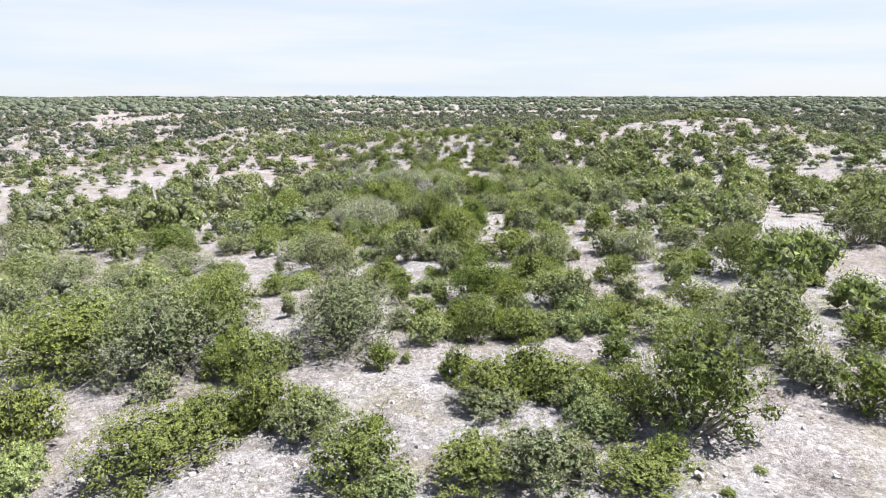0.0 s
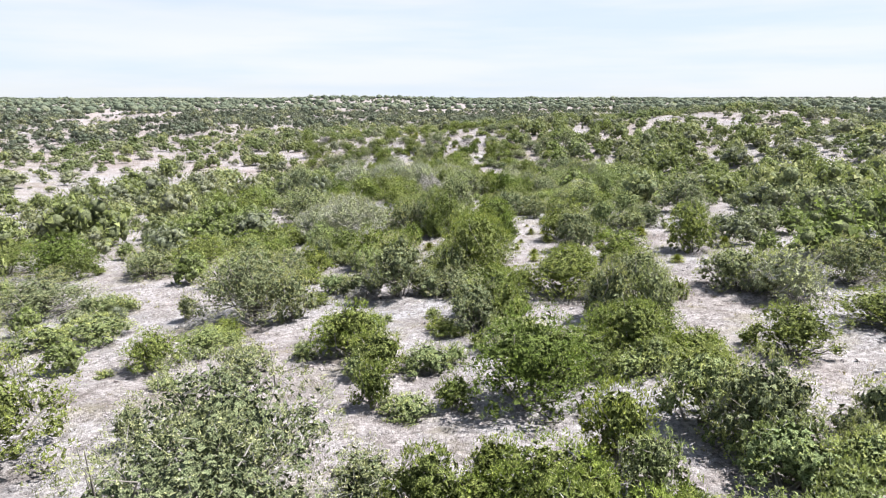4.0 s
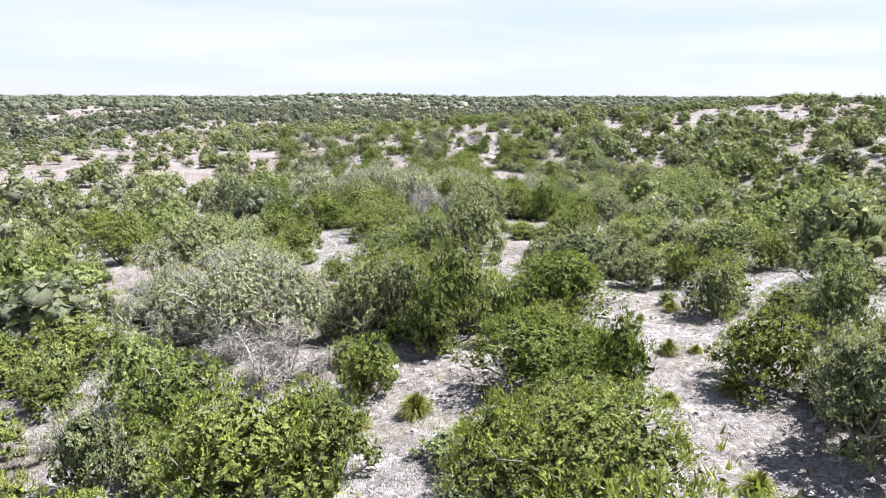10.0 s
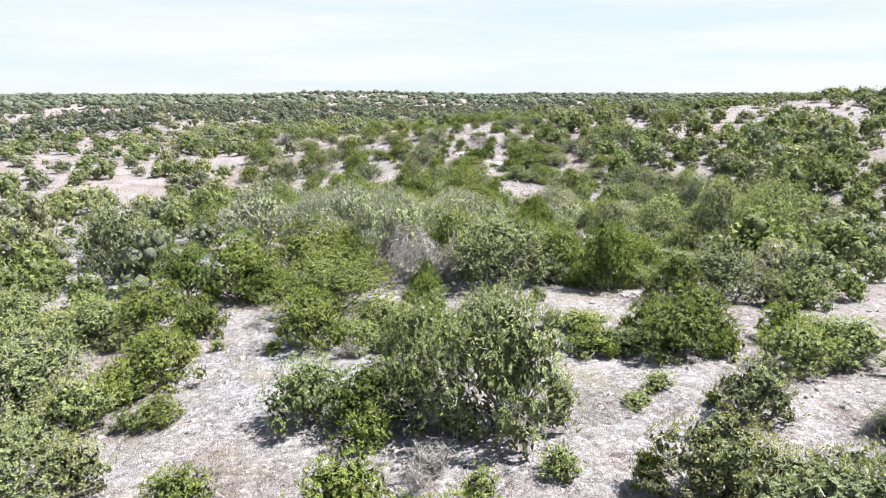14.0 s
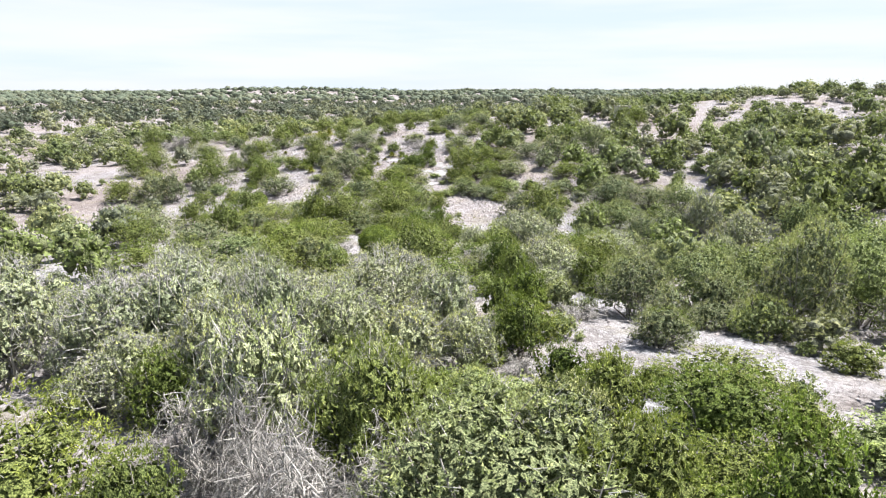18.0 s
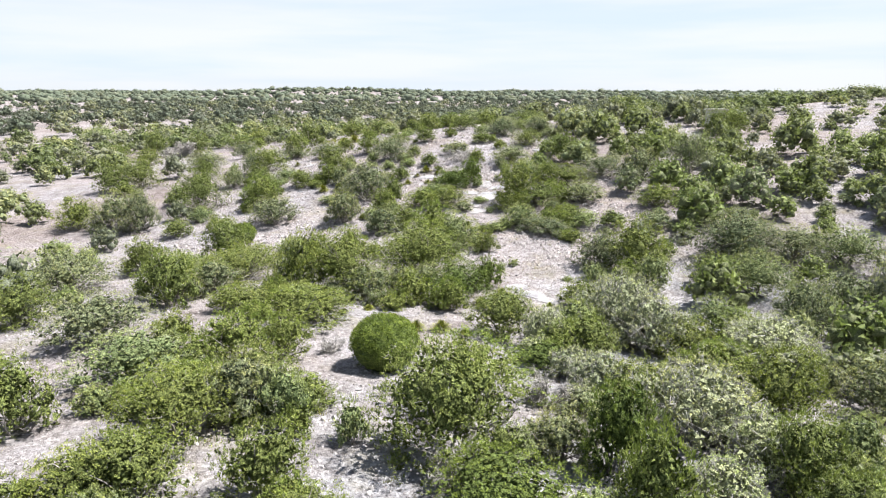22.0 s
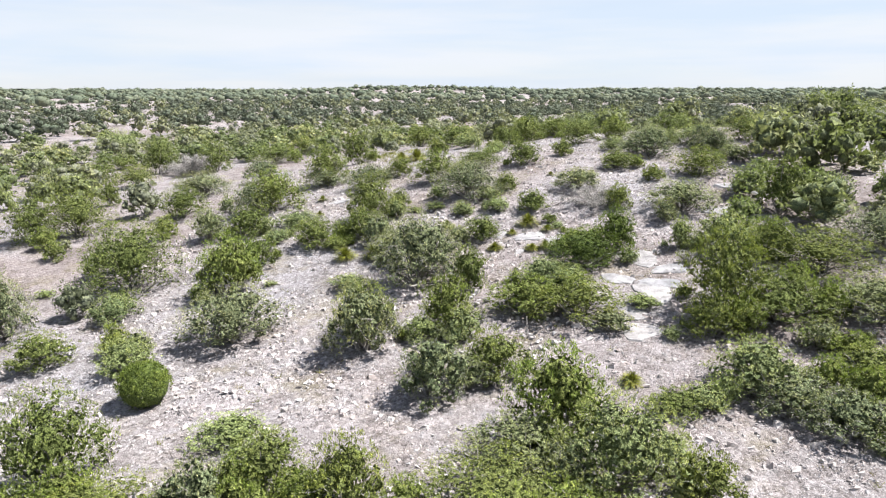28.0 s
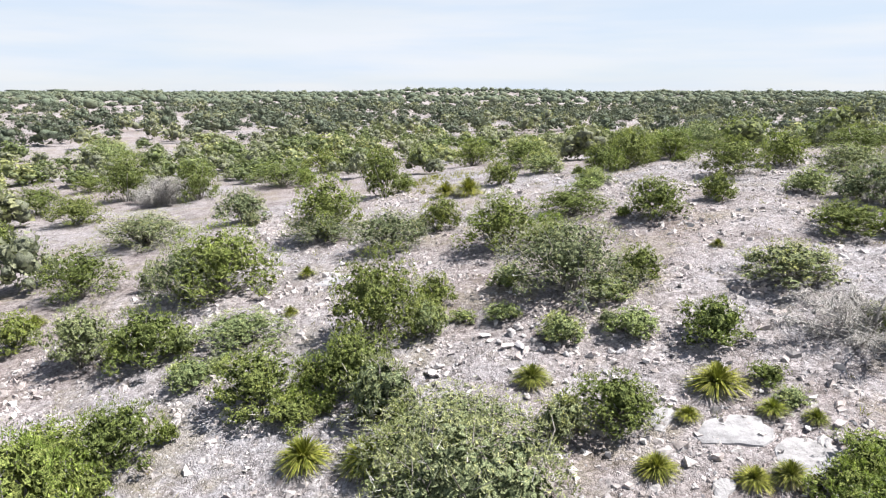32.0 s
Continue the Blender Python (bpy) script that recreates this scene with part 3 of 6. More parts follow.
        limbs.append(tubes(np.stack([t0, t1, t2, t3], 1), wire[:, None] * np.array([1.0, 0.8, 0.6, 0.25]), 3))
    wood = mesh_of("trunk", *joined(limbs), DEAD if not leaf else PALE_BARK if habit == "oak" else BARK, True)
    SHAPES[key] = (wood, crown)
    return SHAPES[key]


RNG = np.random.default_rng(7)
PLACED = []


def child(name, me, parent):
    ob = new(name, me)
    ob.parent = parent
    return ob


def plant(habit, name, x, y, w, h, label, category, group):
    w, h = w * (1.1 if habit != "round_juniper" else 0.98), h * (1.14 if habit != "round_juniper" else 1.0)
    size = min(SIZES, key=lambda s: abs(math.log(s / w)))
    variant = int(RNG.integers(0, 3 if size < 5 else 2))
    wood, crown = plant_shape(habit, size, variant)
    k = w / size
    z = float(ground_height(x, y)) - 0.05 * h
    TALLY[name] = TALLY.get(name, 0) + 1
    if TALLY[name] > 350 and habit != "dead_shrub":
        v, f = CROWNS[(habit, size, variant)]
        a = RNG.uniform(0, 6.28)
        c, q = math.cos(a), math.sin(a)
        grown = np.stack([(v[:, 0] * c - v[:, 1] * q) * k + x, (v[:, 0] * q + v[:, 1] * c) * k + y, v[:, 2] * h / (size * HIGH[habit]) + z], -1)
        REST.setdefault(habit, []).append((grown, f, SLOTS[(habit, size, variant)]))
        PLACED.append((x, y, w, habit.replace("deep_", "")))
        return None
    root = new(name)
    root.matrix_basis = pose(x, y, z, RNG.uniform(-5, 5), RNG.uniform(-5, 5), RNG.uniform(0, 360)) @ Matrix.Diagonal((k, k, h / (size * HIGH[habit]), 1))
    child("trunk", wood, root)
    child("crown" if habit != "dead_shrub" else "brushwood", crown, root)
    tagged(root, label, category, group)
    PLACED.append((x, y, w, habit.replace("deep_", "")))
    return root


def juniper(x, y, w, h):
    label = "small dense bright green juniper seedling on stony ground" if w < 1.1 else "rounded green juniper bush with dense scaly foliage" if w < 2.8 else "broad green juniper with many stems and dense foliage"
    plant("juniper", "juniper_bush", x, y, w, h, label, "bush", "juniper bushes")


def deep_juniper(x, y, w, h):
    label = "small dense deep green juniper on stony ground" if w < 1.1 else "dense deep green juniper bush with close upright sprays"
    plant("deep_juniper", "juniper_bush", x, y, w, h, label, "bush", "juniper bushes")


def round_juniper(x, y, w, h):
    plant("round_juniper", "juniper_bush", x, y, w, h, "neat ball-shaped dark green juniper bush on bare ground", "bush", "juniper bushes")


def olive_juniper(x, y, w, h):
    label = "small olive-grey juniper bush with bare grey twigs" if w < 1.6 else "olive-green juniper tree with grey twigs showing through its crown"
    plant("olive_juniper", "juniper_tree", x, y, w, h, label, "tree", "olive junipers")


def oak(x, y, w, h):
    label = "low grey-green oak thicket with pale bare twigs" if w < 3 else "spreading grey-green scrub oak with pale twisted branches"
    plant("oak", "oak_tree", x, y, w, h, label, "tree", "scrub oaks")


def shrub(x, y, w, h):
    label = "small light green leafy shrub among stones" if w < 1.3 else "light yellow-green leafy shrub with an open crown"
    plant("shrub", "shrub", x, y, w, h, label, "shrub", "light green shrubs")


def dead_shrub(x, y, w, h):
    plant("dead_shrub", "dead_shrub", x, y, w, h, "leafless dead shrub of tangled bleached grey branches", "dead shrub", "dead shrubs")


SOTOLS = {}


def sotol_shape(variant):
    if variant not in SOTOLS:
        rng = np.random.default_rng(400 + variant)
        parts = []
        for count, el0, el1, reach, wide, mat, name in ((520, 0, 88, 0.5, 0.018, LEAVES["sotol"], "leaf_rosette"), (80, -30, 8, 0.42, 0.016, DRY_LEAF, "dead_leaf_skirt")):
            az, el = rng.uniform(0, 2 * np.pi, count), np.radians(rng.uniform(el0, el1, count))
            way = np.stack([np.cos(az) * np.cos(el), np.sin(az) * np.cos(el), np.sin(el)], -1)
            ln = reach * rng.uniform(0.75, 1.1, count)
            foot = np.array([0, 0, 0.16]) + way * 0.04
            side = unit(np.cross(way, np.array([0, 0, 1.0])))
            mid = foot + way * (ln * 0.55)[:, None]
            tip = foot + way * ln[:, None] - np.array([0, 0, 1]) * (ln * 0.34 * np.cos(el))[:, None]
            v = np.stack([foot - side * wide / 2, foot + side * wide / 2, mid + side * wide * 0.4, mid - side * wide * 0.4, tip + side * 0.003, tip - side * 0.003], 1)
            i = np.arange(count)[:, None] * 6
            f = np.concatenate([i + [0, 1, 2, 3], i + [3, 2, 4, 5]])
            parts.append((name, mesh_of(name, v.reshape(-1, 3), f, mat)))
        stem = tubes(np.array([[[0, 0, -0.1], [0, 0, 0.1], [0, 0, 0.22]]]), np.array([[0.09, 0.085, 0.05]]), 7)
        parts.append(("stem", mesh_of("stem", *stem, BARK)))
        SOTOLS[variant] = parts
    return SOTOLS[variant]


def sotol(x, y, w, h):
    root = new("sotol_plant")
    k = w * 1.08
    root.matrix_basis = pose(x, y, float(ground_height(x, y)), RNG.uniform(-6, 6), RNG.uniform(-6, 6), RNG.uniform(0, 360)) @ Matrix.Diagonal((k, k, max(0.62 * k, min(h / 0.75, 0.82 * k)), 1))
    for name, me in sotol_shape(int(RNG.integers(0, 4))):
        child(name, me, root)
    tagged(root, "spiky yellow-green sotol rosette with a skirt of dead leaves", "plant", "sotol plants")
    PLACED.append((x, y, w, "sotol"))


# ---- the plants along the way, from the near end to the far one ----
juniper(6.51, 12.82, 0.39, 0.16)
shrub(-1.25, 13.24, 1.32, 0.54)
juniper(4.66, 13.37, 2.00, 0.71)
olive_juniper(2.41, 13.64, 2.17, 1.12)
juniper(0.78, 13.80, 2.06, 0.92)
juniper(-2.15, 13.91, 2.07, 1.34)
shrub(-10.57, 13.92, 1.53, 0.93)
shrub(7.79, 13.98, 0.35, 0.12)
juniper(-7.59, 14.72, 3.35, 1.46)
juniper(6.89, 16.03, 3.44, 2.74)
shrub(4.20, 16.10, 1.73, 0.85)
juniper(-11.85, 16.18, 2.39, 1.77)
olive_juniper(-3.51, 16.31, 1.83, 1.20)
juniper(-1.91, 16.40, 0.72, 0.48)
juniper(-6.75, 16.56, 2.11, 1.30)
juniper(12.69, 17.25, 1.84, 1.49)
juniper(-5.21, 17.28, 1.85, 1.56)
juniper(5.67, 17.36, 2.02, 1.15)
olive_juniper(1.47, 17.58, 1.87, 0.69)
juniper(1.54, 18.45, 2.13, 1.17)
juniper(3.62, 18.65, 2.33, 1.07)
olive_juniper(11.70, 18.83, 1.62, 1.30)
juniper(2.70, 19.19, 1.66, 1.35)
juniper(0.41, 20.32, 1.26, 1.06)
deep_juniper(6.19, 21.22, 1.41, 0.90)
juniper(-6.81, 21.24, 2.23, 1.48)
juniper(-2.26, 21.76, 1.08, 0.96)
olive_juniper(11.72, 22.15, 3.77, 2.42)
shrub(-1.40, 22.24, 0.46, 0.38)
olive_juniper(-10.42, 22.43, 4.91, 3.09)
juniper(16.08, 22.46, 2.12, 1.22)
juniper(-13.87, 23.20, 5.73, 2.86)
juniper(-8.87, 23.67, 2.91, 2.88)
shrub(8.98, 23.98, 3.16, 1.11)
olive_juniper(-3.97, 24.00, 4.30, 2.58)
juniper(3.35, 24.36, 1.95, 1.12)
juniper(-15.97, 24.48, 3.48, 1.95)
shrub(-0.56, 24.56, 1.85, 1.07)
juniper(1.42, 24.72, 1.74, 1.54)
shrub(5.03, 25.14, 1.61, 0.87)
shrub(6.35, 25.21, 1.30, 0.86)
shrub(0.26, 25.30, 0.99, 0.47)
juniper(3.70, 25.35, 1.86, 0.65)
juniper(7.51, 25.35, 1.53, 0.88)
juniper(-7.58, 25.89, 0.52, 0.39)
shrub(-9.26, 25.90, 0.93, 0.51)
juniper(1.48, 26.17, 1.99, 1.44)
juniper(-0.66, 26.65, 1.34, 1.22)
olive_juniper(-4.17, 26.73, 4.17, 2.73)
shrub(7.20, 27.08, 1.37, 0.99)
olive_juniper(3.47, 27.11, 1.12, 1.08)
juniper(11.39, 27.30, 2.80, 1.42)
shrub(5.94, 27.30, 1.64, 1.10)
juniper(0.61, 27.39, 1.15, 0.96)
shrub(9.57, 27.90, 1.05, 0.69)
juniper(3.14, 28.46, 1.51, 1.50)
olive_juniper(8.67, 28.61, 1.51, 1.41)
olive_juniper(6.24, 28.65, 2.07, 1.84)
juniper(-10.62, 29.22, 3.36, 2.32)
shrub(5.39, 29.87, 2.23, 1.62)
olive_juniper(-7.64, 30.01, 0.76, 0.95)
shrub(-1.28, 31.15, 1.29, 0.51)
olive_juniper(-22.26, 31.44, 3.24, 2.32)
deep_juniper(1.68, 31.55, 3.12, 2.16)
juniper(-2.24, 31.79, 1.00, 1.15)
juniper(19.44, 32.11, 1.18, 0.54)
shrub(12.29, 32.13, 1.51, 1.41)
shrub(4.78, 33.16, 1.52, 0.68)
juniper(7.08, 33.31, 1.23, 0.59)
juniper(1.79, 33.56, 1.05, 0.67)
juniper(3.19, 33.58, 2.31, 1.23)
shrub(-2.93, 33.74, 0.86, 0.69)
shrub(-8.58, 33.95, 0.89, 0.37)
juniper(6.76, 34.00, 1.62, 0.83)
shrub(-0.89, 34.16, 1.45, 0.76)
juniper(9.77, 34.22, 2.23, 1.30)
juniper(-2.37, 34.31, 1.69, 1.17)
juniper(4.98, 34.39, 2.26, 1.62)
juniper(16.68, 34.42, 3.16, 2.45)
olive_juniper(-6.50, 34.81, 1.53, 0.86)
shrub(-11.05, 35.16, 0.50, 0.23)
juniper(5.70, 35.51, 2.68, 1.17)
juniper(-9.78, 35.73, 1.78, 1.15)
shrub(1.70, 35.86, 1.88, 0.87)
shrub(-4.99, 36.11, 0.90, 0.54)
juniper(-3.44, 36.12, 2.19, 1.62)
juniper(13.81, 36.35, 2.65, 1.09)
juniper(21.17, 36.62, 1.98, 1.83)
olive_juniper(-18.68, 36.96, 5.47, 1.92)
shrub(-8.55, 37.12, 1.94, 0.81)
shrub(6.15, 37.31, 1.21, 0.42)
juniper(21.46, 37.45, 2.05, 1.65)
juniper(-0.14, 37.54, 0.97, 0.34)
juniper(1.78, 37.91, 1.49, 1.41)
juniper(-0.43, 38.03, 1.31, 0.46)
juniper(-4.04, 38.06, 1.94, 0.72)
olive_juniper(6.87, 38.16, 1.41, 1.76)
olive_juniper(0.61, 38.21, 2.05, 1.59)
dead_shrub(6.92, 38.43, 1.03, 0.36)
juniper(-8.41, 38.52, 1.39, 0.70)
olive_juniper(5.27, 38.58, 1.57, 1.96)
shrub(-15.14, 38.78, 1.62, 0.77)
shrub(-13.51, 39.24, 2.58, 0.90)
shrub(-3.18, 39.47, 1.03, 0.39)
oak(12.37, 39.82, 2.58, 1.82)
shrub(-4.54, 40.16, 0.97, 0.34)
shrub(-0.90, 40.17, 0.60, 0.37)
juniper(1.41, 40.32, 2.41, 1.59)
olive_juniper(18.77, 40.34, 2.72, 1.96)
olive_juniper(6.91, 40.51, 3.02, 1.98)
olive_juniper(-6.46, 40.94, 1.66, 1.81)
olive_juniper(-24.89, 41.14, 4.93, 1.95)
shrub(12.28, 41.17, 1.53, 1.48)
olive_juniper(-8.09, 41.21, 4.30, 2.62)
shrub(-27.72, 41.38, 4.58, 2.22)
olive_juniper(-11.02, 41.72, 0.81, 0.95)
olive_juniper(11.28, 41.74, 2.62, 1.60)
olive_juniper(16.17, 42.06, 2.79, 1.73)
shrub(0.97, 42.14, 1.21, 0.88)
juniper(4.51, 42.46, 3.42, 1.82)
juniper(2.76, 42.87, 1.58, 1.07)
juniper(-6.01, 43.08, 1.13, 0.48)
dead_shrub(-3.95, 43.16, 1.47, 0.64)
olive_juniper(0.32, 43.23, 2.34, 1.18)
olive_juniper(28.56, 43.26, 3.53, 2.80)
juniper(-8.15, 43.26, 1.99, 1.21)
shrub(-15.32, 43.50, 1.57, 0.82)
olive_juniper(-2.46, 43.56, 2.54, 2.46)
shrub(-14.51, 43.66, 0.89, 0.70)
olive_juniper(-18.70, 43.97, 4.70, 1.65)
olive_juniper(-4.38, 44.24, 1.57, 0.98)
dead_shrub(0.38, 44.34, 1.01, 0.97)
olive_juniper(0.04, 44.40, 1.70, 2.12)
juniper(1.41, 44.44, 1.69, 1.27)
shrub(-5.62, 44.84, 1.30, 0.84)
juniper(0.91, 45.02, 3.07, 3.08)
juniper(8.46, 45.73, 1.47, 0.98)
juniper(6.19, 46.13, 0.91, 0.76)
sotol(3.09, 46.15, 0.46, 0.35)
juniper(4.52, 46.23, 1.11, 0.71)
juniper(1.78, 46.38, 1.04, 0.38)
sotol(10.68, 46.59, 0.86, 0.38)
sotol(2.59, 46.64, 0.58, 0.51)
juniper(5.63, 46.70, 1.83, 1.10)
dead_shrub(-0.11, 46.72, 0.78, 0.41)
shrub(-1.59, 46.85, 1.09, 0.38)
shrub(-8.89, 46.87, 2.18, 1.02)
shrub(-5.41, 47.06, 0.71, 0.36)
shrub(-3.48, 47.13, 1.63, 0.86)
shrub(-2.68, 47.32, 1.35, 0.92)
olive_juniper(0.14, 47.46, 1.77, 1.41)
olive_juniper(-1.23, 47.57, 0.95, 0.92)
juniper(-7.44, 47.66, 1.62, 0.63)
dead_shrub(1.12, 47.75, 1.60, 0.56)
shrub(-4.10, 47.89, 1.63, 1.41)
shrub(-11.37, 47.89, 2.33, 1.44)
juniper(8.34, 47.98, 2.56, 1.31)
sotol(4.10, 48.76, 0.57, 0.57)
olive_juniper(-8.58, 48.84, 2.01, 1.32)
sotol(7.83, 48.94, 0.69, 0.44)
juniper(12.32, 49.15, 2.34, 2.21)
juniper(1.34, 49.20, 3.33, 2.21)
olive_juniper(-4.99, 49.34, 1.22, 1.03)
sotol(14.04, 49.35, 0.98, 0.80)
juniper(-7.59, 49.58, 1.49, 1.37)
sotol(8.42, 50.07, 0.87, 0.60)
sotol(6.56, 50.09, 0.56, 0.68)
sotol(4.29, 50.36, 0.64, 0.58)
juniper(-4.17, 50.49, 2.63, 2.05)
juniper(0.07, 50.54, 1.57, 1.59)
sotol(8.07, 50.78, 0.66, 0.43)
olive_juniper(6.63, 51.24, 2.30, 1.99)
olive_juniper(-7.25, 51.53, 1.27, 1.59)
shrub(-11.36, 51.60, 2.14, 1.67)
olive_juniper(-17.19, 51.62, 2.90, 1.53)
juniper(-2.85, 51.63, 1.41, 1.43)
sotol(12.21, 51.78, 0.70, 0.30)
shrub(-0.68, 51.87, 1.25, 0.48)
juniper(-11.70, 51.93, 1.31, 0.96)
juniper(-21.46, 52.00, 1.90, 1.46)
sotol(3.57, 52.00, 0.48, 0.45)
olive_juniper(-34.51, 52.08, 5.54, 2.77)
juniper(-4.04, 52.40, 1.01, 0.66)
juniper(1.98, 52.43, 3.01, 1.05)
juniper(-10.28, 52.56, 1.66, 1.37)
sotol(-0.37, 52.64, 0.82, 0.33)
juniper(8.36, 52.84, 1.34, 0.90)
shrub(-5.51, 52.94, 2.13, 0.74)
juniper(-3.69, 53.04, 1.71, 1.14)
olive_juniper(7.19, 53.05, 1.25, 1.56)
deep_juniper(-23.42, 53.30, 3.95, 2.22)
dead_shrub(-8.96, 53.40, 1.45, 0.80)
sotol(-2.68, 53.56, 0.67, 0.38)
sotol(3.97, 53.65, 0.55, 0.27)
sotol(11.03, 53.82, 1.10, 0.61)
juniper(-15.28, 53.88, 2.98, 1.67)
juniper(-6.63, 53.95, 2.54, 1.48)
sotol(-1.48, 54.05, 0.86, 0.59)
sotol(5.48, 54.07, 0.80, 0.63)
juniper(-27.33, 54.25, 4.42, 1.81)
juniper(6.29, 54.26, 2.19, 1.66)
sotol(13.04, 54.36, 0.79, 0.49)
deep_juniper(3.08, 54.38, 1.28, 1.61)
deep_juniper(1.28, 54.68, 3.12, 1.66)
shrub(-8.14, 55.10, 1.89, 1.68)
olive_juniper(10.59, 55.21, 2.03, 1.23)
juniper(-2.70, 55.35, 1.39, 1.32)
juniper(-10.52, 55.40, 1.29, 0.97)
dead_shrub(-5.12, 56.11, 2.54, 1.46)
shrub(-11.03, 56.37, 1.38, 1.24)
juniper(3.57, 56.37, 1.23, 0.53)
olive_juniper(12.19, 56.50, 1.93, 1.41)
sotol(4.93, 56.52, 0.67, 0.45)
juniper(2.39, 56.54, 1.45, 0.51)
sotol(5.64, 56.59, 0.43, 0.18)
shrub(-14.98, 56.81, 1.89, 1.26)
juniper(-3.38, 56.96, 1.12, 0.70)
juniper(2.02, 56.98, 2.01, 1.34)
juniper(-13.16, 57.01, 2.28, 1.32)
shrub(9.59, 57.23, 1.82, 1.78)
shrub(6.97, 57.28, 0.41, 0.33)
juniper(-1.16, 57.81, 1.41, 1.64)
juniper(-11.36, 58.02, 2.43, 1.45)
dead_shrub(-6.86, 58.13, 2.25, 0.88)
juniper(-0.72, 58.38, 2.15, 2.69)
juniper(9.31, 58.99, 1.86, 0.82)
sotol(4.98, 59.18, 0.30, 0.26)
olive_juniper(7.18, 59.26, 1.43, 1.50)
olive_juniper(-3.31, 59.39, 1.96, 2.19)
juniper(1.12, 59.43, 0.97, 1.19)
shrub(0.14, 59.49, 1.47, 1.75)
oak(-5.51, 59.64, 2.13, 2.35)
olive_juniper(-2.23, 59.68, 1.87, 2.34)
oak(-7.17, 59.83, 4.20, 2.84)
oak(-9.51, 59.86, 2.94, 2.33)
shrub(-10.64, 59.86, 1.28, 1.28)
sotol(6.19, 60.08, 0.63, 0.36)
deep_juniper(2.69, 60.41, 2.60, 1.87)
shrub(6.27, 60.84, 0.56, 0.41)
juniper(8.44, 61.76, 1.54, 1.23)
juniper(2.72, 61.84, 3.50, 1.54)
shrub(12.15, 61.87, 1.98, 1.48)
juniper(-1.17, 61.97, 3.14, 1.67)
juniper(-6.98, 62.30, 0.87, 0.92)
juniper(-3.39, 62.37, 3.15, 1.97)
olive_juniper(16.55, 62.44, 3.19, 2.37)
oak(-8.24, 62.45, 2.87, 1.87)
juniper(7.32, 62.77, 1.10, 1.34)
juniper(-20.26, 62.85, 3.06, 1.73)
olive_juniper(6.12, 62.94, 1.78, 1.24)
olive_juniper(4.08, 64.14, 2.57, 1.89)
juniper(11.53, 64.62, 1.48, 1.28)
shrub(0.93, 64.68, 0.64, 0.41)
shrub(7.98, 65.25, 1.71, 0.85)
shrub(1.00, 65.29, 0.68, 0.35)
juniper(2.77, 65.30, 1.17, 0.41)
shrub(9.96, 65.31, 2.91, 1.87)
juniper(3.55, 65.32, 0.97, 0.64)
olive_juniper(5.83, 65.52, 2.17, 1.36)
juniper(-16.88, 65.55, 2.84, 2.56)
juniper(-2.20, 65.66, 1.83, 0.64)
shrub(-11.67, 65.74, 1.40, 0.88)
olive_juniper(4.48, 65.82, 2.23, 1.11)
juniper(-0.55, 65.96, 1.66, 0.80)
juniper(6.87, 66.03, 0.82, 1.03)
shrub(-6.58, 66.21, 0.86, 0.32)
olive_juniper(3.49, 66.83, 1.88, 1.43)
juniper(-2.60, 67.11, 1.48, 1.02)
shrub(-0.29, 67.29, 0.69, 0.57)
juniper(2.59, 67.32, 0.69, 0.67)
juniper(-5.61, 67.44, 1.18, 0.78)
olive_juniper(-9.31, 67.67, 2.90, 1.61)
olive_juniper(9.15, 67.83, 2.30, 1.41)
shrub(1.23, 67.84, 0.72, 0.48)
dead_shrub(-1.24, 68.06, 1.22, 0.62)
olive_juniper(-8.11, 68.36, 1.26, 1.09)
olive_juniper(-12.03, 68.65, 3.96, 2.78)
shrub(11.19, 68.90, 1.79, 1.25)
olive_juniper(8.88, 68.98, 0.77, 0.96)
dead_shrub(7.86, 69.16, 1.17, 0.56)
olive_juniper(5.52, 69.75, 1.49, 1.11)
olive_juniper(0.23, 69.88, 2.61, 2.70)
shrub(-17.65, 69.95, 1.09, 1.17)
shrub(1.51, 70.22, 0.70, 0.88)
olive_juniper(-1.45, 70.34, 1.84, 1.81)
deep_juniper(-2.47, 70.52, 2.01, 1.18)
shrub(3.39, 70.72, 0.72, 0.25)
shrub(-3.99, 70.84, 1.91, 1.38)
juniper(-7.71, 71.22, 1.06, 0.60)
shrub(4.10, 71.47, 0.75, 0.34)
olive_juniper(-11.64, 72.03, 3.81, 2.05)
shrub(7.85, 72.41, 1.90, 1.09)
shrub(9.34, 72.82, 2.10, 0.97)
juniper(-9.36, 72.83, 1.66, 0.82)
olive_juniper(-13.27, 72.84, 2.16, 1.72)
juniper(-8.63, 73.51, 2.05, 1.36)
shrub(-1.91, 73.53, 1.36, 1.70)
olive_juniper(-48.03, 73.57, 5.19, 2.60)
juniper(5.25, 73.71, 1.87, 1.30)
juniper(6.67, 73.89, 0.79, 0.84)
juniper(3.19, 74.30, 1.53, 0.62)
olive_juniper(4.04, 74.36, 1.34, 0.59)
juniper(1.14, 74.37, 1.54, 0.73)
juniper(-18.43, 74.52, 3.34, 2.60)
juniper(6.11, 74.53, 2.08, 1.48)
juniper(8.81, 74.83, 1.44, 0.92)
dead_shrub(-3.65, 74.89, 1.29, 0.45)
juniper(-1.38, 75.01, 1.74, 1.21)
shrub(5.39, 75.06, 0.87, 0.52)
shrub(-3.44, 75.49, 1.24, 0.75)
olive_juniper(0.45, 75.60, 2.84, 1.49)
sotol(-8.72, 75.84, 0.58, 0.44)
juniper(-9.70, 75.92, 1.64, 0.81)
juniper(5.40, 75.99, 1.40, 0.96)
juniper(-5.11, 76.06, 2.01, 1.50)
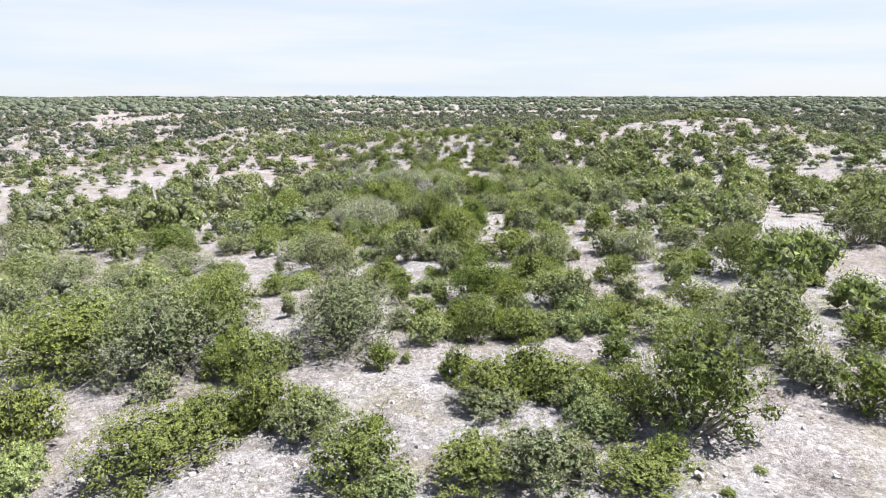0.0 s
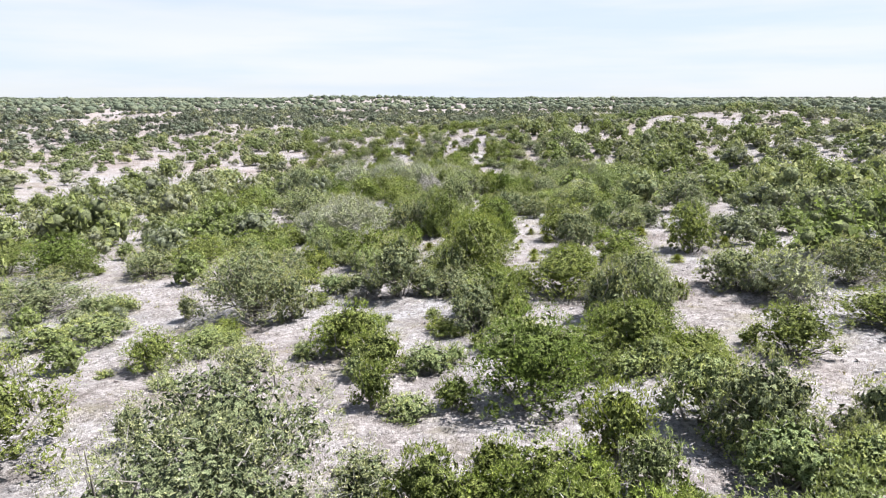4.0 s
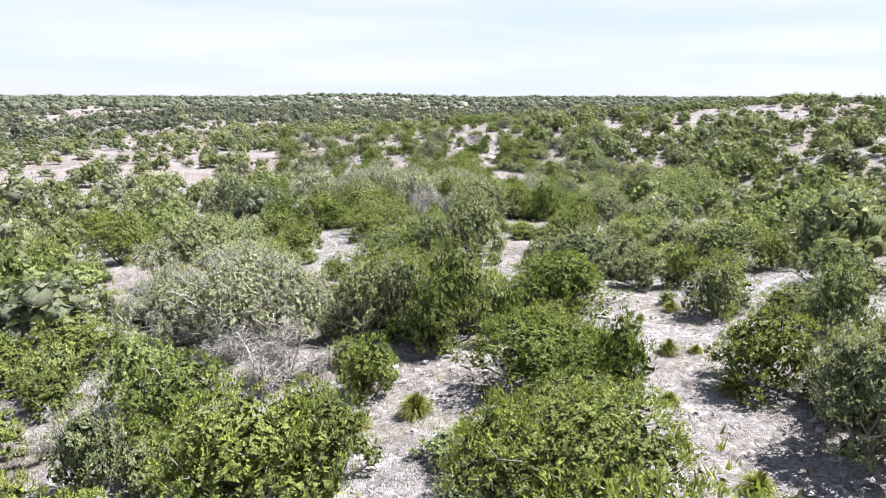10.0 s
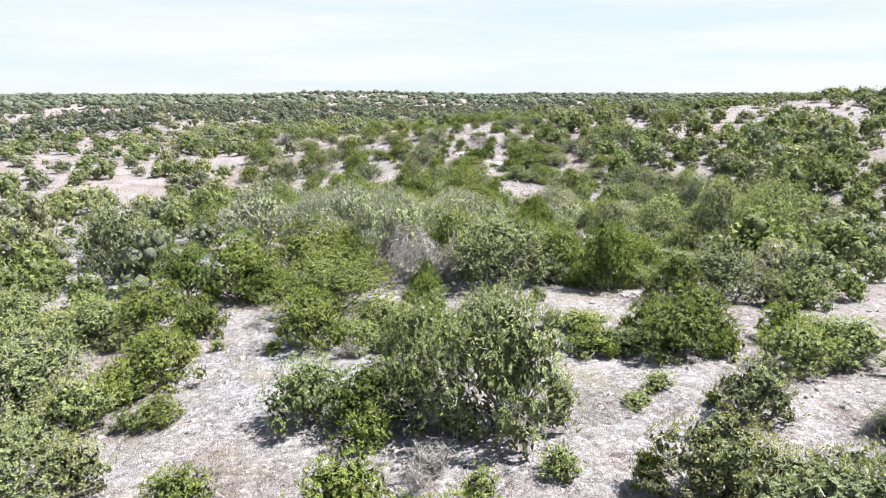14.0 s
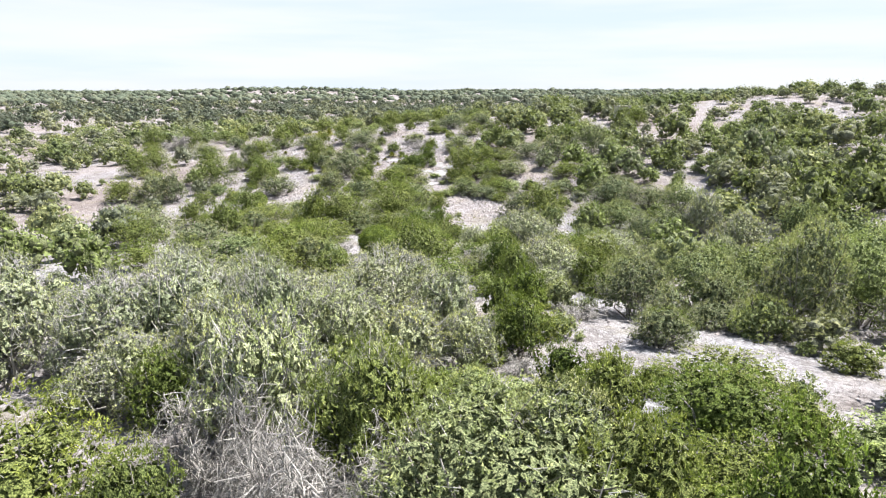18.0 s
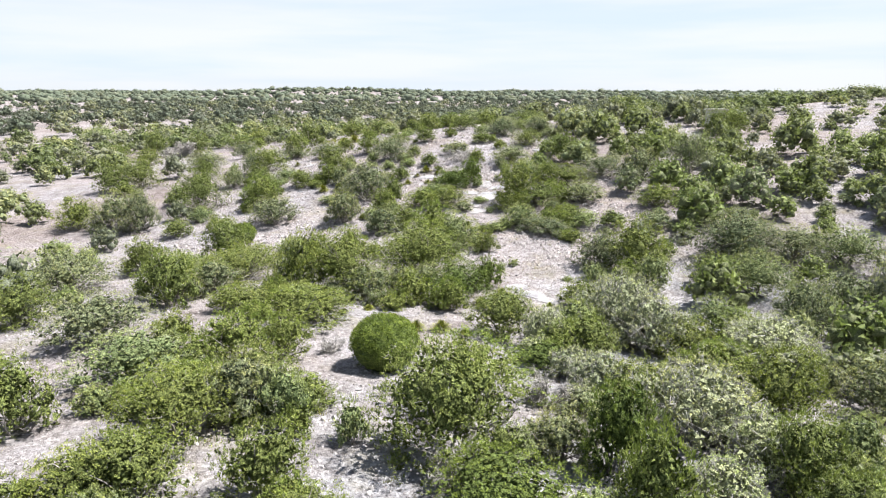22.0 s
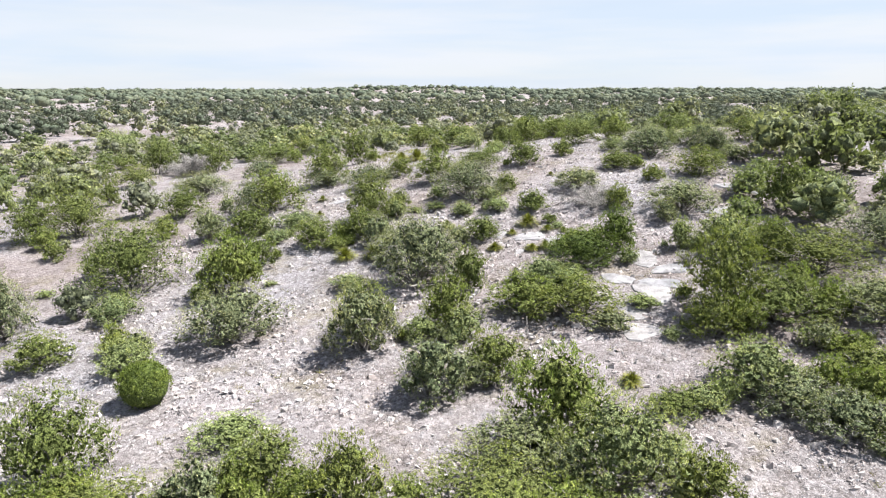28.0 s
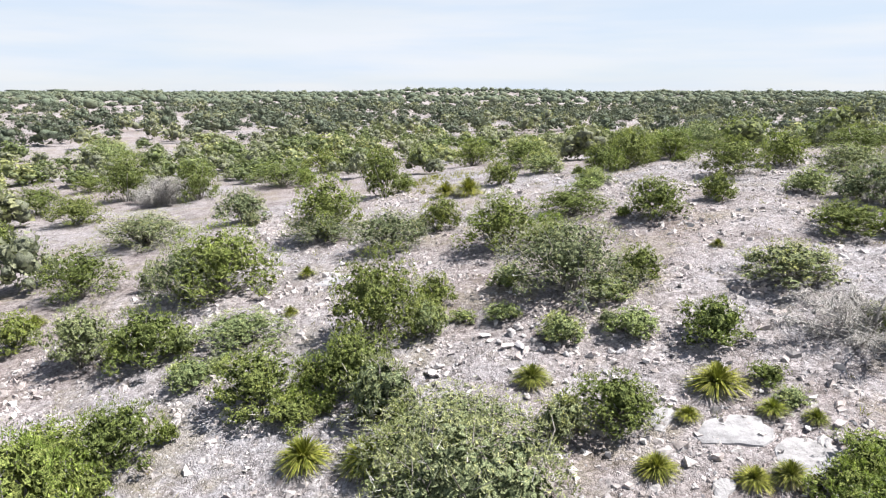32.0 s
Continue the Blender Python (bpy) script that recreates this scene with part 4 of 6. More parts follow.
shrub(3.22, 76.12, 1.53, 0.54)
shrub(-8.07, 76.18, 0.42, 0.35)
shrub(-2.69, 76.84, 1.62, 1.00)
juniper(-9.04, 77.64, 1.32, 1.22)
shrub(-12.61, 77.67, 2.50, 1.38)
shrub(-15.51, 77.88, 3.16, 1.83)
juniper(-10.87, 78.13, 2.73, 1.77)
shrub(11.42, 78.60, 1.70, 1.20)
olive_juniper(53.08, 78.75, 5.50, 2.75)
shrub(-1.22, 78.95, 0.86, 0.64)
juniper(7.27, 79.32, 1.75, 1.67)
juniper(-4.89, 79.76, 4.51, 1.92)
shrub(2.46, 79.85, 0.60, 0.45)
olive_juniper(8.94, 79.87, 3.01, 1.94)
deep_juniper(-1.55, 80.30, 1.08, 0.80)
juniper(-1.60, 80.95, 1.09, 0.95)
deep_juniper(5.34, 81.41, 1.97, 2.40)
deep_juniper(-8.21, 81.80, 2.19, 1.53)
deep_juniper(-1.78, 81.99, 1.06, 1.17)
juniper(8.43, 82.24, 1.41, 0.95)
juniper(-9.29, 82.36, 2.60, 2.51)
shrub(7.39, 82.41, 1.74, 0.61)
olive_juniper(1.16, 82.43, 3.98, 2.62)
deep_juniper(-11.72, 82.63, 2.64, 2.04)
juniper(3.53, 82.97, 2.13, 2.13)
dead_shrub(-1.05, 83.11, 0.98, 0.71)
dead_shrub(-1.63, 83.58, 2.76, 1.93)
juniper(5.65, 83.72, 2.74, 1.19)
juniper(-24.73, 83.75, 2.79, 1.84)
juniper(-4.56, 83.76, 1.79, 1.86)
olive_juniper(4.07, 83.88, 1.79, 1.35)
oak(13.23, 84.07, 2.44, 1.65)
dead_shrub(-2.14, 84.19, 1.99, 1.58)
shrub(-7.85, 84.28, 1.26, 0.46)
juniper(-6.75, 84.40, 3.82, 2.45)
dead_shrub(-0.26, 84.58, 1.55, 1.67)
olive_juniper(2.86, 84.92, 2.29, 1.86)
shrub(9.85, 85.13, 2.43, 0.85)
juniper(11.13, 85.25, 0.69, 0.86)
olive_juniper(1.11, 85.42, 2.61, 1.88)
dead_shrub(-2.90, 85.53, 1.92, 2.19)
juniper(-0.73, 85.55, 2.60, 2.72)
deep_juniper(6.50, 85.81, 3.04, 1.73)
shrub(-1.26, 86.27, 1.63, 1.98)
dead_shrub(-4.12, 86.43, 2.03, 1.55)
oak(-0.82, 86.63, 2.06, 2.28)
olive_juniper(-16.61, 87.28, 3.68, 3.55)
oak(-3.12, 87.40, 2.62, 2.91)
juniper(4.73, 87.46, 1.51, 1.47)
shrub(12.87, 88.46, 0.67, 0.50)
juniper(8.26, 88.63, 3.35, 1.17)
deep_juniper(4.88, 88.78, 1.26, 0.86)
juniper(0.29, 88.98, 1.57, 0.83)
shrub(2.95, 88.99, 1.49, 0.52)
deep_juniper(-5.93, 89.18, 1.74, 1.72)
shrub(1.81, 89.21, 1.73, 0.77)
juniper(5.50, 89.40, 1.32, 1.15)
shrub(-1.56, 89.56, 1.62, 0.75)
deep_juniper(4.14, 89.81, 1.22, 1.21)
oak(-4.66, 89.99, 2.34, 2.64)
dead_shrub(-4.22, 90.16, 1.55, 0.83)
oak(-6.87, 90.28, 2.95, 1.90)
shrub(7.20, 90.36, 0.78, 0.56)
dead_shrub(-7.64, 90.58, 1.56, 0.57)
juniper(-0.91, 90.60, 2.01, 1.39)
deep_juniper(-6.86, 90.70, 1.22, 0.89)
dead_shrub(3.39, 90.86, 1.05, 0.48)
deep_juniper(-3.41, 91.41, 0.78, 0.98)
juniper(14.03, 91.44, 1.55, 0.88)
oak(0.12, 91.50, 2.41, 1.75)
dead_shrub(-2.03, 91.65, 1.61, 1.01)
oak(1.91, 91.65, 1.78, 1.59)
oak(-1.78, 91.66, 2.95, 2.40)
oak(-3.61, 92.21, 2.74, 3.07)
oak(-6.22, 92.67, 3.90, 3.17)
deep_juniper(3.71, 92.75, 1.78, 1.88)
oak(-8.72, 93.17, 3.12, 2.97)
olive_juniper(8.65, 93.60, 1.76, 1.31)
oak(-12.01, 93.86, 3.88, 3.46)
juniper(4.51, 94.47, 2.04, 1.12)
juniper(9.37, 94.59, 1.89, 1.09)
oak(1.61, 94.77, 2.29, 2.23)
shrub(5.63, 94.80, 1.12, 0.85)
oak(-2.88, 95.05, 3.10, 2.13)
shrub(13.42, 95.22, 1.96, 1.50)
oak(-7.12, 95.27, 2.36, 1.39)
shrub(19.38, 95.39, 1.87, 2.34)
oak(-5.07, 95.62, 2.95, 2.70)
oak(-0.51, 95.65, 4.17, 2.71)
olive_juniper(15.32, 96.10, 3.20, 4.00)
olive_juniper(12.40, 96.76, 1.77, 0.96)
oak(-7.48, 96.92, 3.31, 2.85)
deep_juniper(3.89, 97.25, 1.30, 1.62)
dead_shrub(6.95, 97.38, 1.63, 0.57)
juniper(-20.70, 97.79, 2.78, 1.70)
juniper(-16.10, 97.93, 3.40, 2.21)
shrub(19.40, 98.11, 4.64, 3.61)
olive_juniper(13.09, 98.11, 1.60, 1.77)
olive_juniper(9.58, 98.46, 2.88, 2.41)
deep_juniper(5.28, 98.49, 1.56, 1.75)
shrub(-2.13, 98.50, 2.25, 1.53)
olive_juniper(6.96, 99.53, 1.34, 1.24)
shrub(13.82, 100.59, 4.01, 2.60)
juniper(-1.62, 101.37, 1.93, 0.95)
juniper(0.34, 101.45, 0.98, 0.57)
juniper(-4.32, 101.57, 1.10, 0.60)
dead_shrub(-0.42, 101.75, 1.00, 0.43)
juniper(-6.17, 101.88, 1.61, 0.58)
juniper(7.29, 102.06, 1.44, 0.50)
shrub(4.24, 102.11, 1.30, 0.88)
deep_juniper(2.28, 102.12, 3.35, 1.47)
juniper(-8.63, 102.49, 1.42, 1.08)
shrub(10.77, 102.56, 2.05, 0.76)
juniper(5.58, 102.59, 1.61, 2.02)
shrub(17.47, 102.71, 2.87, 2.53)
juniper(10.02, 102.73, 1.93, 1.17)
juniper(-2.84, 103.11, 1.90, 1.53)
juniper(-5.69, 103.12, 2.16, 1.31)
oak(7.41, 103.28, 1.84, 1.12)
shrub(22.85, 103.29, 6.10, 4.02)
juniper(-6.88, 103.34, 2.07, 0.86)
dead_shrub(1.15, 103.70, 1.57, 0.88)
shrub(11.94, 103.83, 1.93, 1.40)
juniper(9.92, 104.37, 1.83, 1.85)
deep_juniper(5.38, 104.86, 2.01, 2.27)
juniper(1.20, 105.33, 3.44, 2.69)
oak(9.46, 105.35, 2.25, 1.45)
olive_juniper(4.10, 105.50, 1.76, 1.18)
shrub(12.03, 105.73, 1.98, 1.60)
shrub(-1.28, 105.85, 0.96, 1.04)
juniper(-5.73, 106.00, 2.88, 1.79)
juniper(-10.37, 106.68, 2.31, 1.89)
shrub(-3.18, 106.98, 1.53, 1.50)
olive_juniper(-4.43, 107.23, 2.23, 1.75)
oak(8.40, 107.24, 3.54, 2.11)
shrub(-8.77, 107.76, 1.15, 0.74)
juniper(-7.60, 107.93, 1.55, 0.62)
juniper(-6.42, 108.12, 2.35, 1.03)
juniper(-2.90, 108.29, 1.73, 0.60)
olive_juniper(5.58, 108.67, 1.66, 0.69)
juniper(1.84, 108.76, 3.99, 1.93)
juniper(-4.42, 108.82, 2.74, 1.39)
juniper(11.60, 108.87, 2.89, 2.40)
olive_juniper(16.47, 108.97, 1.37, 1.61)
dead_shrub(4.41, 109.18, 1.54, 1.05)
juniper(-13.70, 109.48, 2.84, 1.36)
juniper(7.58, 109.68, 2.66, 1.42)
olive_juniper(15.84, 109.80, 2.84, 1.95)
juniper(12.25, 109.88, 1.81, 1.38)
shrub(-8.58, 110.12, 3.84, 1.51)
juniper(10.48, 110.25, 3.06, 1.99)
oak(6.44, 110.26, 2.23, 1.35)
juniper(9.55, 110.65, 1.88, 1.45)
round_juniper(-0.78, 111.89, 2.55, 1.98)
juniper(-5.91, 111.98, 2.47, 1.59)
deep_juniper(21.15, 112.16, 2.62, 1.03)
juniper(-4.39, 112.52, 1.86, 1.47)
shrub(5.77, 112.73, 0.87, 0.60)
deep_juniper(4.94, 112.88, 2.27, 0.87)
juniper(-8.61, 113.23, 1.58, 1.29)
dead_shrub(-2.84, 113.33, 1.06, 0.52)
oak(23.78, 114.21, 3.72, 2.65)
olive_juniper(-11.98, 114.38, 3.70, 1.78)
juniper(7.01, 114.48, 2.46, 1.51)
oak(14.70, 114.90, 3.90, 1.85)
shrub(27.89, 114.92, 2.86, 2.64)
oak(5.37, 114.94, 1.93, 1.70)
juniper(11.20, 115.16, 2.75, 1.63)
oak(10.34, 115.98, 2.65, 2.12)
sotol(2.35, 116.26, 0.61, 0.28)
juniper(4.02, 116.41, 2.88, 1.84)
sotol(0.30, 116.48, 0.82, 0.50)
sotol(1.34, 116.61, 1.03, 0.52)
shrub(7.20, 116.62, 2.29, 1.61)
juniper(-4.51, 116.90, 3.74, 1.42)
oak(9.36, 117.28, 3.65, 2.77)
juniper(14.83, 117.31, 2.38, 1.36)
sotol(-0.78, 117.45, 0.85, 0.30)
juniper(-17.14, 117.66, 3.11, 2.11)
shrub(14.13, 118.48, 2.72, 1.66)
olive_juniper(18.30, 118.54, 2.73, 2.18)
juniper(-4.29, 118.65, 2.71, 0.95)
juniper(-8.27, 118.81, 1.66, 1.02)
oak(23.25, 118.90, 2.55, 3.19)
juniper(-7.46, 119.09, 3.23, 1.13)
sotol(-1.98, 119.40, 0.57, 0.31)
juniper(-0.92, 119.50, 1.28, 0.61)
olive_juniper(21.24, 119.80, 3.20, 2.17)
juniper(-11.69, 120.15, 2.59, 2.48)
sotol(-3.72, 120.40, 0.53, 0.35)
juniper(4.57, 120.44, 1.94, 0.84)
juniper(-5.31, 120.53, 1.37, 0.92)
juniper(-0.10, 120.58, 1.66, 1.59)
juniper(-6.86, 120.90, 1.40, 1.17)
sotol(3.43, 120.95, 0.92, 0.32)
olive_juniper(-2.55, 121.46, 2.55, 1.71)
sotol(-1.26, 121.52, 0.56, 0.20)
juniper(8.69, 121.69, 2.39, 1.43)
sotol(7.02, 121.82, 0.40, 0.31)
deep_juniper(2.31, 121.86, 3.08, 1.81)
oak(10.89, 121.95, 2.09, 0.73)
juniper(-5.68, 122.07, 2.49, 3.04)
juniper(-3.51, 122.07, 4.29, 3.02)
juniper(-12.24, 122.37, 3.08, 2.06)
olive_juniper(-10.37, 122.84, 2.27, 1.53)
shrub(18.51, 123.34, 4.03, 2.16)
sotol(4.79, 123.43, 0.52, 0.39)
olive_juniper(-0.40, 123.75, 2.15, 1.09)
olive_juniper(-18.49, 124.01, 4.84, 2.22)
deep_juniper(4.13, 124.14, 1.45, 1.62)
shrub(11.81, 124.40, 2.18, 0.78)
juniper(16.66, 124.65, 2.79, 1.71)
shrub(13.36, 124.90, 2.22, 1.88)
shrub(24.82, 125.36, 4.06, 2.03)
juniper(0.50, 125.76, 5.10, 2.97)
shrub(8.86, 126.08, 0.59, 0.26)
juniper(-9.55, 126.20, 4.47, 1.74)
shrub(10.45, 126.37, 1.19, 0.88)
juniper(13.29, 127.23, 3.69, 2.93)
olive_juniper(22.93, 127.54, 4.24, 1.78)
shrub(5.12, 127.55, 0.63, 0.48)
shrub(-13.57, 127.82, 1.97, 1.20)
olive_juniper(11.44, 128.17, 3.20, 2.15)
olive_juniper(19.76, 128.37, 5.33, 2.67)
juniper(-12.16, 128.37, 1.70, 0.82)
shrub(6.03, 128.45, 0.54, 0.44)
juniper(-16.34, 128.57, 2.27, 1.98)
juniper(-5.92, 129.02, 1.57, 0.72)
juniper(-9.75, 129.03, 2.77, 1.14)
shrub(-13.18, 129.67, 1.08, 0.71)
olive_juniper(-7.70, 130.00, 1.68, 1.26)
olive_juniper(20.87, 130.05, 4.54, 1.70)
juniper(1.72, 130.11, 2.05, 0.89)
juniper(-4.01, 130.22, 1.97, 1.85)
deep_juniper(-5.10, 130.22, 1.37, 0.73)
juniper(-0.49, 130.36, 4.06, 1.42)
juniper(-11.92, 130.65, 2.91, 2.56)
juniper(-6.39, 131.22, 1.94, 1.32)
juniper(4.73, 131.35, 1.39, 1.29)
shrub(2.51, 131.65, 3.02, 2.36)
shrub(3.92, 132.59, 1.66, 0.88)
olive_juniper(0.28, 132.64, 2.87, 1.25)
juniper(10.66, 132.88, 1.46, 0.79)
shrub(-8.21, 133.21, 2.17, 0.76)
juniper(1.36, 133.81, 2.67, 2.49)
olive_juniper(16.71, 134.25, 2.61, 0.98)
olive_juniper(9.46, 134.42, 2.12, 1.05)
shrub(9.73, 134.71, 1.43, 0.53)
juniper(4.76, 135.22, 1.49, 0.58)
round_juniper(-12.14, 135.42, 1.72, 1.51)
shrub(5.73, 135.49, 1.32, 0.66)
shrub(12.11, 135.67, 2.22, 1.00)
olive_juniper(8.38, 135.71, 2.26, 0.93)
olive_juniper(-2.70, 136.14, 2.41, 1.79)
shrub(7.54, 136.51, 2.54, 1.47)
juniper(11.19, 136.81, 2.33, 1.00)
sotol(3.81, 136.84, 0.80, 0.49)
juniper(-0.62, 137.12, 2.07, 1.51)
shrub(-14.21, 137.58, 2.00, 1.07)
juniper(-17.82, 137.95, 2.17, 1.16)
juniper(18.28, 138.07, 3.21, 1.39)
juniper(-15.30, 138.85, 1.17, 1.15)
olive_juniper(-14.44, 138.88, 1.30, 0.92)
olive_juniper(-5.55, 138.98, 2.49, 2.32)
shrub(5.72, 139.53, 0.77, 0.38)
juniper(7.21, 139.79, 2.00, 1.40)
shrub(-3.46, 139.92, 1.37, 0.85)
shrub(-1.96, 139.97, 1.48, 1.07)
olive_juniper(-11.00, 140.11, 3.59, 1.98)
olive_juniper(-21.35, 140.12, 2.75, 2.75)
olive_juniper(-23.00, 140.29, 3.96, 2.78)
olive_juniper(3.60, 140.37, 1.56, 0.67)
juniper(-5.74, 140.41, 2.30, 1.78)
olive_juniper(13.03, 140.44, 3.34, 1.41)
juniper(-2.69, 140.58, 1.97, 1.92)
juniper(9.67, 140.68, 3.42, 1.44)
juniper(-26.58, 141.03, 3.37, 2.28)
juniper(8.03, 141.15, 3.03, 2.99)
juniper(2.49, 141.45, 3.23, 1.45)
juniper(0.45, 141.89, 2.64, 1.41)
shrub(-17.37, 141.92, 1.91, 1.08)
shrub(5.08, 141.97, 1.26, 0.44)
juniper(6.82, 142.42, 0.71, 0.46)
shrub(2.25, 143.65, 1.43, 0.83)
olive_juniper(18.54, 144.15, 3.76, 2.42)
juniper(12.54, 144.15, 4.57, 1.60)
juniper(-2.03, 144.16, 1.52, 1.71)
olive_juniper(22.80, 144.20, 4.22, 3.24)
deep_juniper(-14.60, 144.21, 0.72, 0.60)
shrub(1.27, 144.40, 1.99, 0.95)
shrub(-7.43, 144.49, 1.80, 0.63)
juniper(-13.09, 144.74, 2.67, 2.53)
olive_juniper(-4.18, 144.79, 3.91, 2.83)
shrub(-22.73, 144.81, 0.87, 0.30)
juniper(11.28, 145.23, 1.78, 1.59)
shrub(-11.46, 145.27, 0.58, 0.21)
juniper(-18.41, 145.39, 4.49, 3.12)
dead_shrub(7.69, 145.42, 0.98, 0.55)
deep_juniper(3.10, 145.66, 2.95, 1.59)
shrub(5.20, 145.81, 0.86, 0.61)
olive_juniper(16.01, 146.05, 4.25, 1.55)
shrub(9.45, 146.40, 2.49, 1.63)
shrub(8.59, 146.53, 1.03, 0.75)
shrub(7.58, 146.78, 1.05, 1.31)
deep_juniper(4.84, 146.83, 1.98, 1.94)
juniper(-14.49, 147.24, 2.39, 1.20)
shrub(-6.02, 147.59, 1.93, 1.05)
sotol(0.89, 147.74, 0.77, 0.30)
juniper(-13.03, 147.78, 1.88, 1.50)
sotol(1.56, 147.78, 0.77, 0.46)
sotol(-7.00, 147.90, 1.25, 0.78)
sotol(-8.47, 147.91, 1.28, 0.72)
sotol(-0.89, 147.93, 0.86, 0.46)
olive_juniper(-5.10, 148.01, 4.06, 1.42)
juniper(3.09, 148.02, 1.41, 0.55)
juniper(-9.37, 149.42, 1.27, 0.57)
sotol(-0.06, 149.46, 0.63, 0.22)
sotol(2.52, 149.46, 0.60, 0.25)
juniper(-1.61, 149.46, 1.86, 1.05)
sotol(1.74, 149.70, 0.75, 0.26)
juniper(-26.00, 149.99, 1.18, 1.01)
shrub(2.28, 150.15, 0.76, 0.30)
juniper(-10.68, 150.18, 2.25, 1.38)
sotol(0.76, 150.56, 1.46, 0.55)
juniper(-8.12, 150.59, 1.93, 1.52)
juniper(13.42, 150.61, 2.37, 2.49)
sotol(-3.55, 150.86, 1.00, 0.35)
juniper(1.94, 150.90, 0.80, 0.40)
shrub(-13.19, 151.09, 1.29, 0.74)
olive_juniper(8.75, 151.39, 3.38, 1.40)
juniper(5.55, 151.91, 1.32, 1.24)
juniper(-15.31, 152.17, 2.18, 1.61)
olive_juniper(-17.69, 152.28, 1.97, 1.69)
dead_shrub(4.48, 152.57, 2.72, 0.95)
juniper(1.09, 152.61, 1.64, 1.01)
shrub(-2.88, 152.81, 1.26, 0.78)
shrub(-0.89, 152.98, 1.24, 0.67)
olive_juniper(5.23, 153.01, 1.01, 0.59)
juniper(-8.41, 153.17, 2.89, 2.52)
juniper(-29.81, 153.21, 2.93, 2.58)
juniper(-21.13, 153.28, 1.55, 1.18)
shrub(-12.84, 153.47, 2.89, 1.01)
shrub(-4.58, 154.18, 1.03, 0.47)
shrub(-5.82, 154.34, 0.88, 0.33)
juniper(-27.50, 154.36, 4.38, 2.62)
sotol(-21.91, 155.06, 0.84, 0.46)
shrub(-1.54, 155.11, 1.56, 0.70)
juniper(-6.89, 155.21, 1.29, 1.08)
sotol(-11.90, 155.21, 0.58, 0.35)
olive_juniper(3.84, 155.72, 2.54, 1.03)
olive_juniper(-2.71, 155.90, 4.20, 2.06)
juniper(8.25, 156.12, 1.25, 0.84)
juniper(-0.44, 156.26, 1.27, 1.02)
shrub(-4.59, 156.27, 1.13, 0.76)
olive_juniper(-16.81, 157.10, 2.82, 2.03)
juniper(11.20, 157.14, 3.05, 1.50)
juniper(-15.74, 157.73, 3.97, 2.40)
juniper(-22.25, 157.94, 2.92, 1.86)
shrub(-19.28, 158.09, 0.92, 1.09)
sotol(2.38, 158.59, 0.58, 0.30)
sotol(-12.78, 158.92, 0.79, 0.42)
juniper(6.66, 159.57, 2.15, 0.96)
juniper(-5.13, 160.14, 2.88, 1.96)
juniper(32.30, 160.40, 3.00, 2.50)
juniper(34.30, 160.70, 2.80, 2.40)
olive_juniper(14.32, 160.77, 1.95, 0.87)
olive_juniper(-10.04, 161.32, 3.12, 1.46)
juniper(0.68, 162.11, 2.15, 1.46)
olive_juniper(9.26, 162.38, 3.29, 1.71)
juniper(-30.72, 162.80, 1.44, 1.80)
olive_juniper(13.58, 162.90, 2.68, 1.56)
juniper(-2.52, 163.53, 2.93, 1.08)
juniper(-8.27, 163.64, 1.79, 1.33)
olive_juniper(-14.07, 163.88, 3.22, 1.16)
juniper(3.60, 164.47, 1.45, 1.04)
juniper(-14.05, 164.60, 3.29, 2.62)
shrub(7.26, 164.86, 1.90, 0.91)
olive_juniper(-24.57, 165.50, 4.81, 1.68)
shrub(13.46, 166.49, 3.27, 1.30)
shrub(-1.67, 168.46, 1.42, 0.50)
juniper(17.77, 168.82, 3.07, 1.70)
juniper(5.19, 169.46, 3.08, 1.63)
olive_juniper(10.54, 169.53, 2.99, 1.17)
olive_juniper(-21.27, 169.91, 2.65, 1.79)
shrub(-1.32, 170.13, 1.78, 0.80)
sotol(-8.07, 171.23, 1.91, 1.10)
sotol(-9.44, 171.70, 1.63, 0.84)
juniper(-33.84, 171.78, 3.32, 1.76)
juniper(8.38, 172.40, 2.40, 1.59)
juniper(-6.61, 174.31, 1.71, 1.42)
juniper(-0.82, 174.34, 1.99, 1.55)
juniper(-39.55, 174.79, 3.23, 2.10)
juniper(-14.09, 175.07, 2.53, 2.82)
juniper(13.69, 175.53, 4.44, 1.55)
juniper(0.96, 176.33, 2.42, 1.91)
juniper(1.42, 177.60, 2.78, 2.08)
shrub(-4.19, 177.79, 2.57, 1.26)
dead_shrub(-31.96, 178.23, 4.62, 1.79)
juniper(4.09, 179.55, 2.87, 1.79)
juniper(-30.32, 180.13, 3.47, 2.78)
juniper(-36.35, 180.40, 3.56, 3.39)
juniper(3.91, 183.21, 3.19, 1.44)
juniper(-5.62, 184.04, 3.80, 1.97)
juniper(-43.21, 184.56, 2.95, 1.50)
juniper(-26.05, 186.10, 5.24, 1.88)
shrub(7.62, 188.62, 4.39, 2.14)
juniper(-10.55, 192.26, 3.51, 2.21)
juniper(-25.49, 195.43, 3.88, 1.92)
shrub(-53.20, 199.84, 6.36, 2.79)

# ---- the scrub beyond ----
CLEAR = []


def clearing(x, y, rx, ry):
    CLEAR.append((x, y, rx, ry))


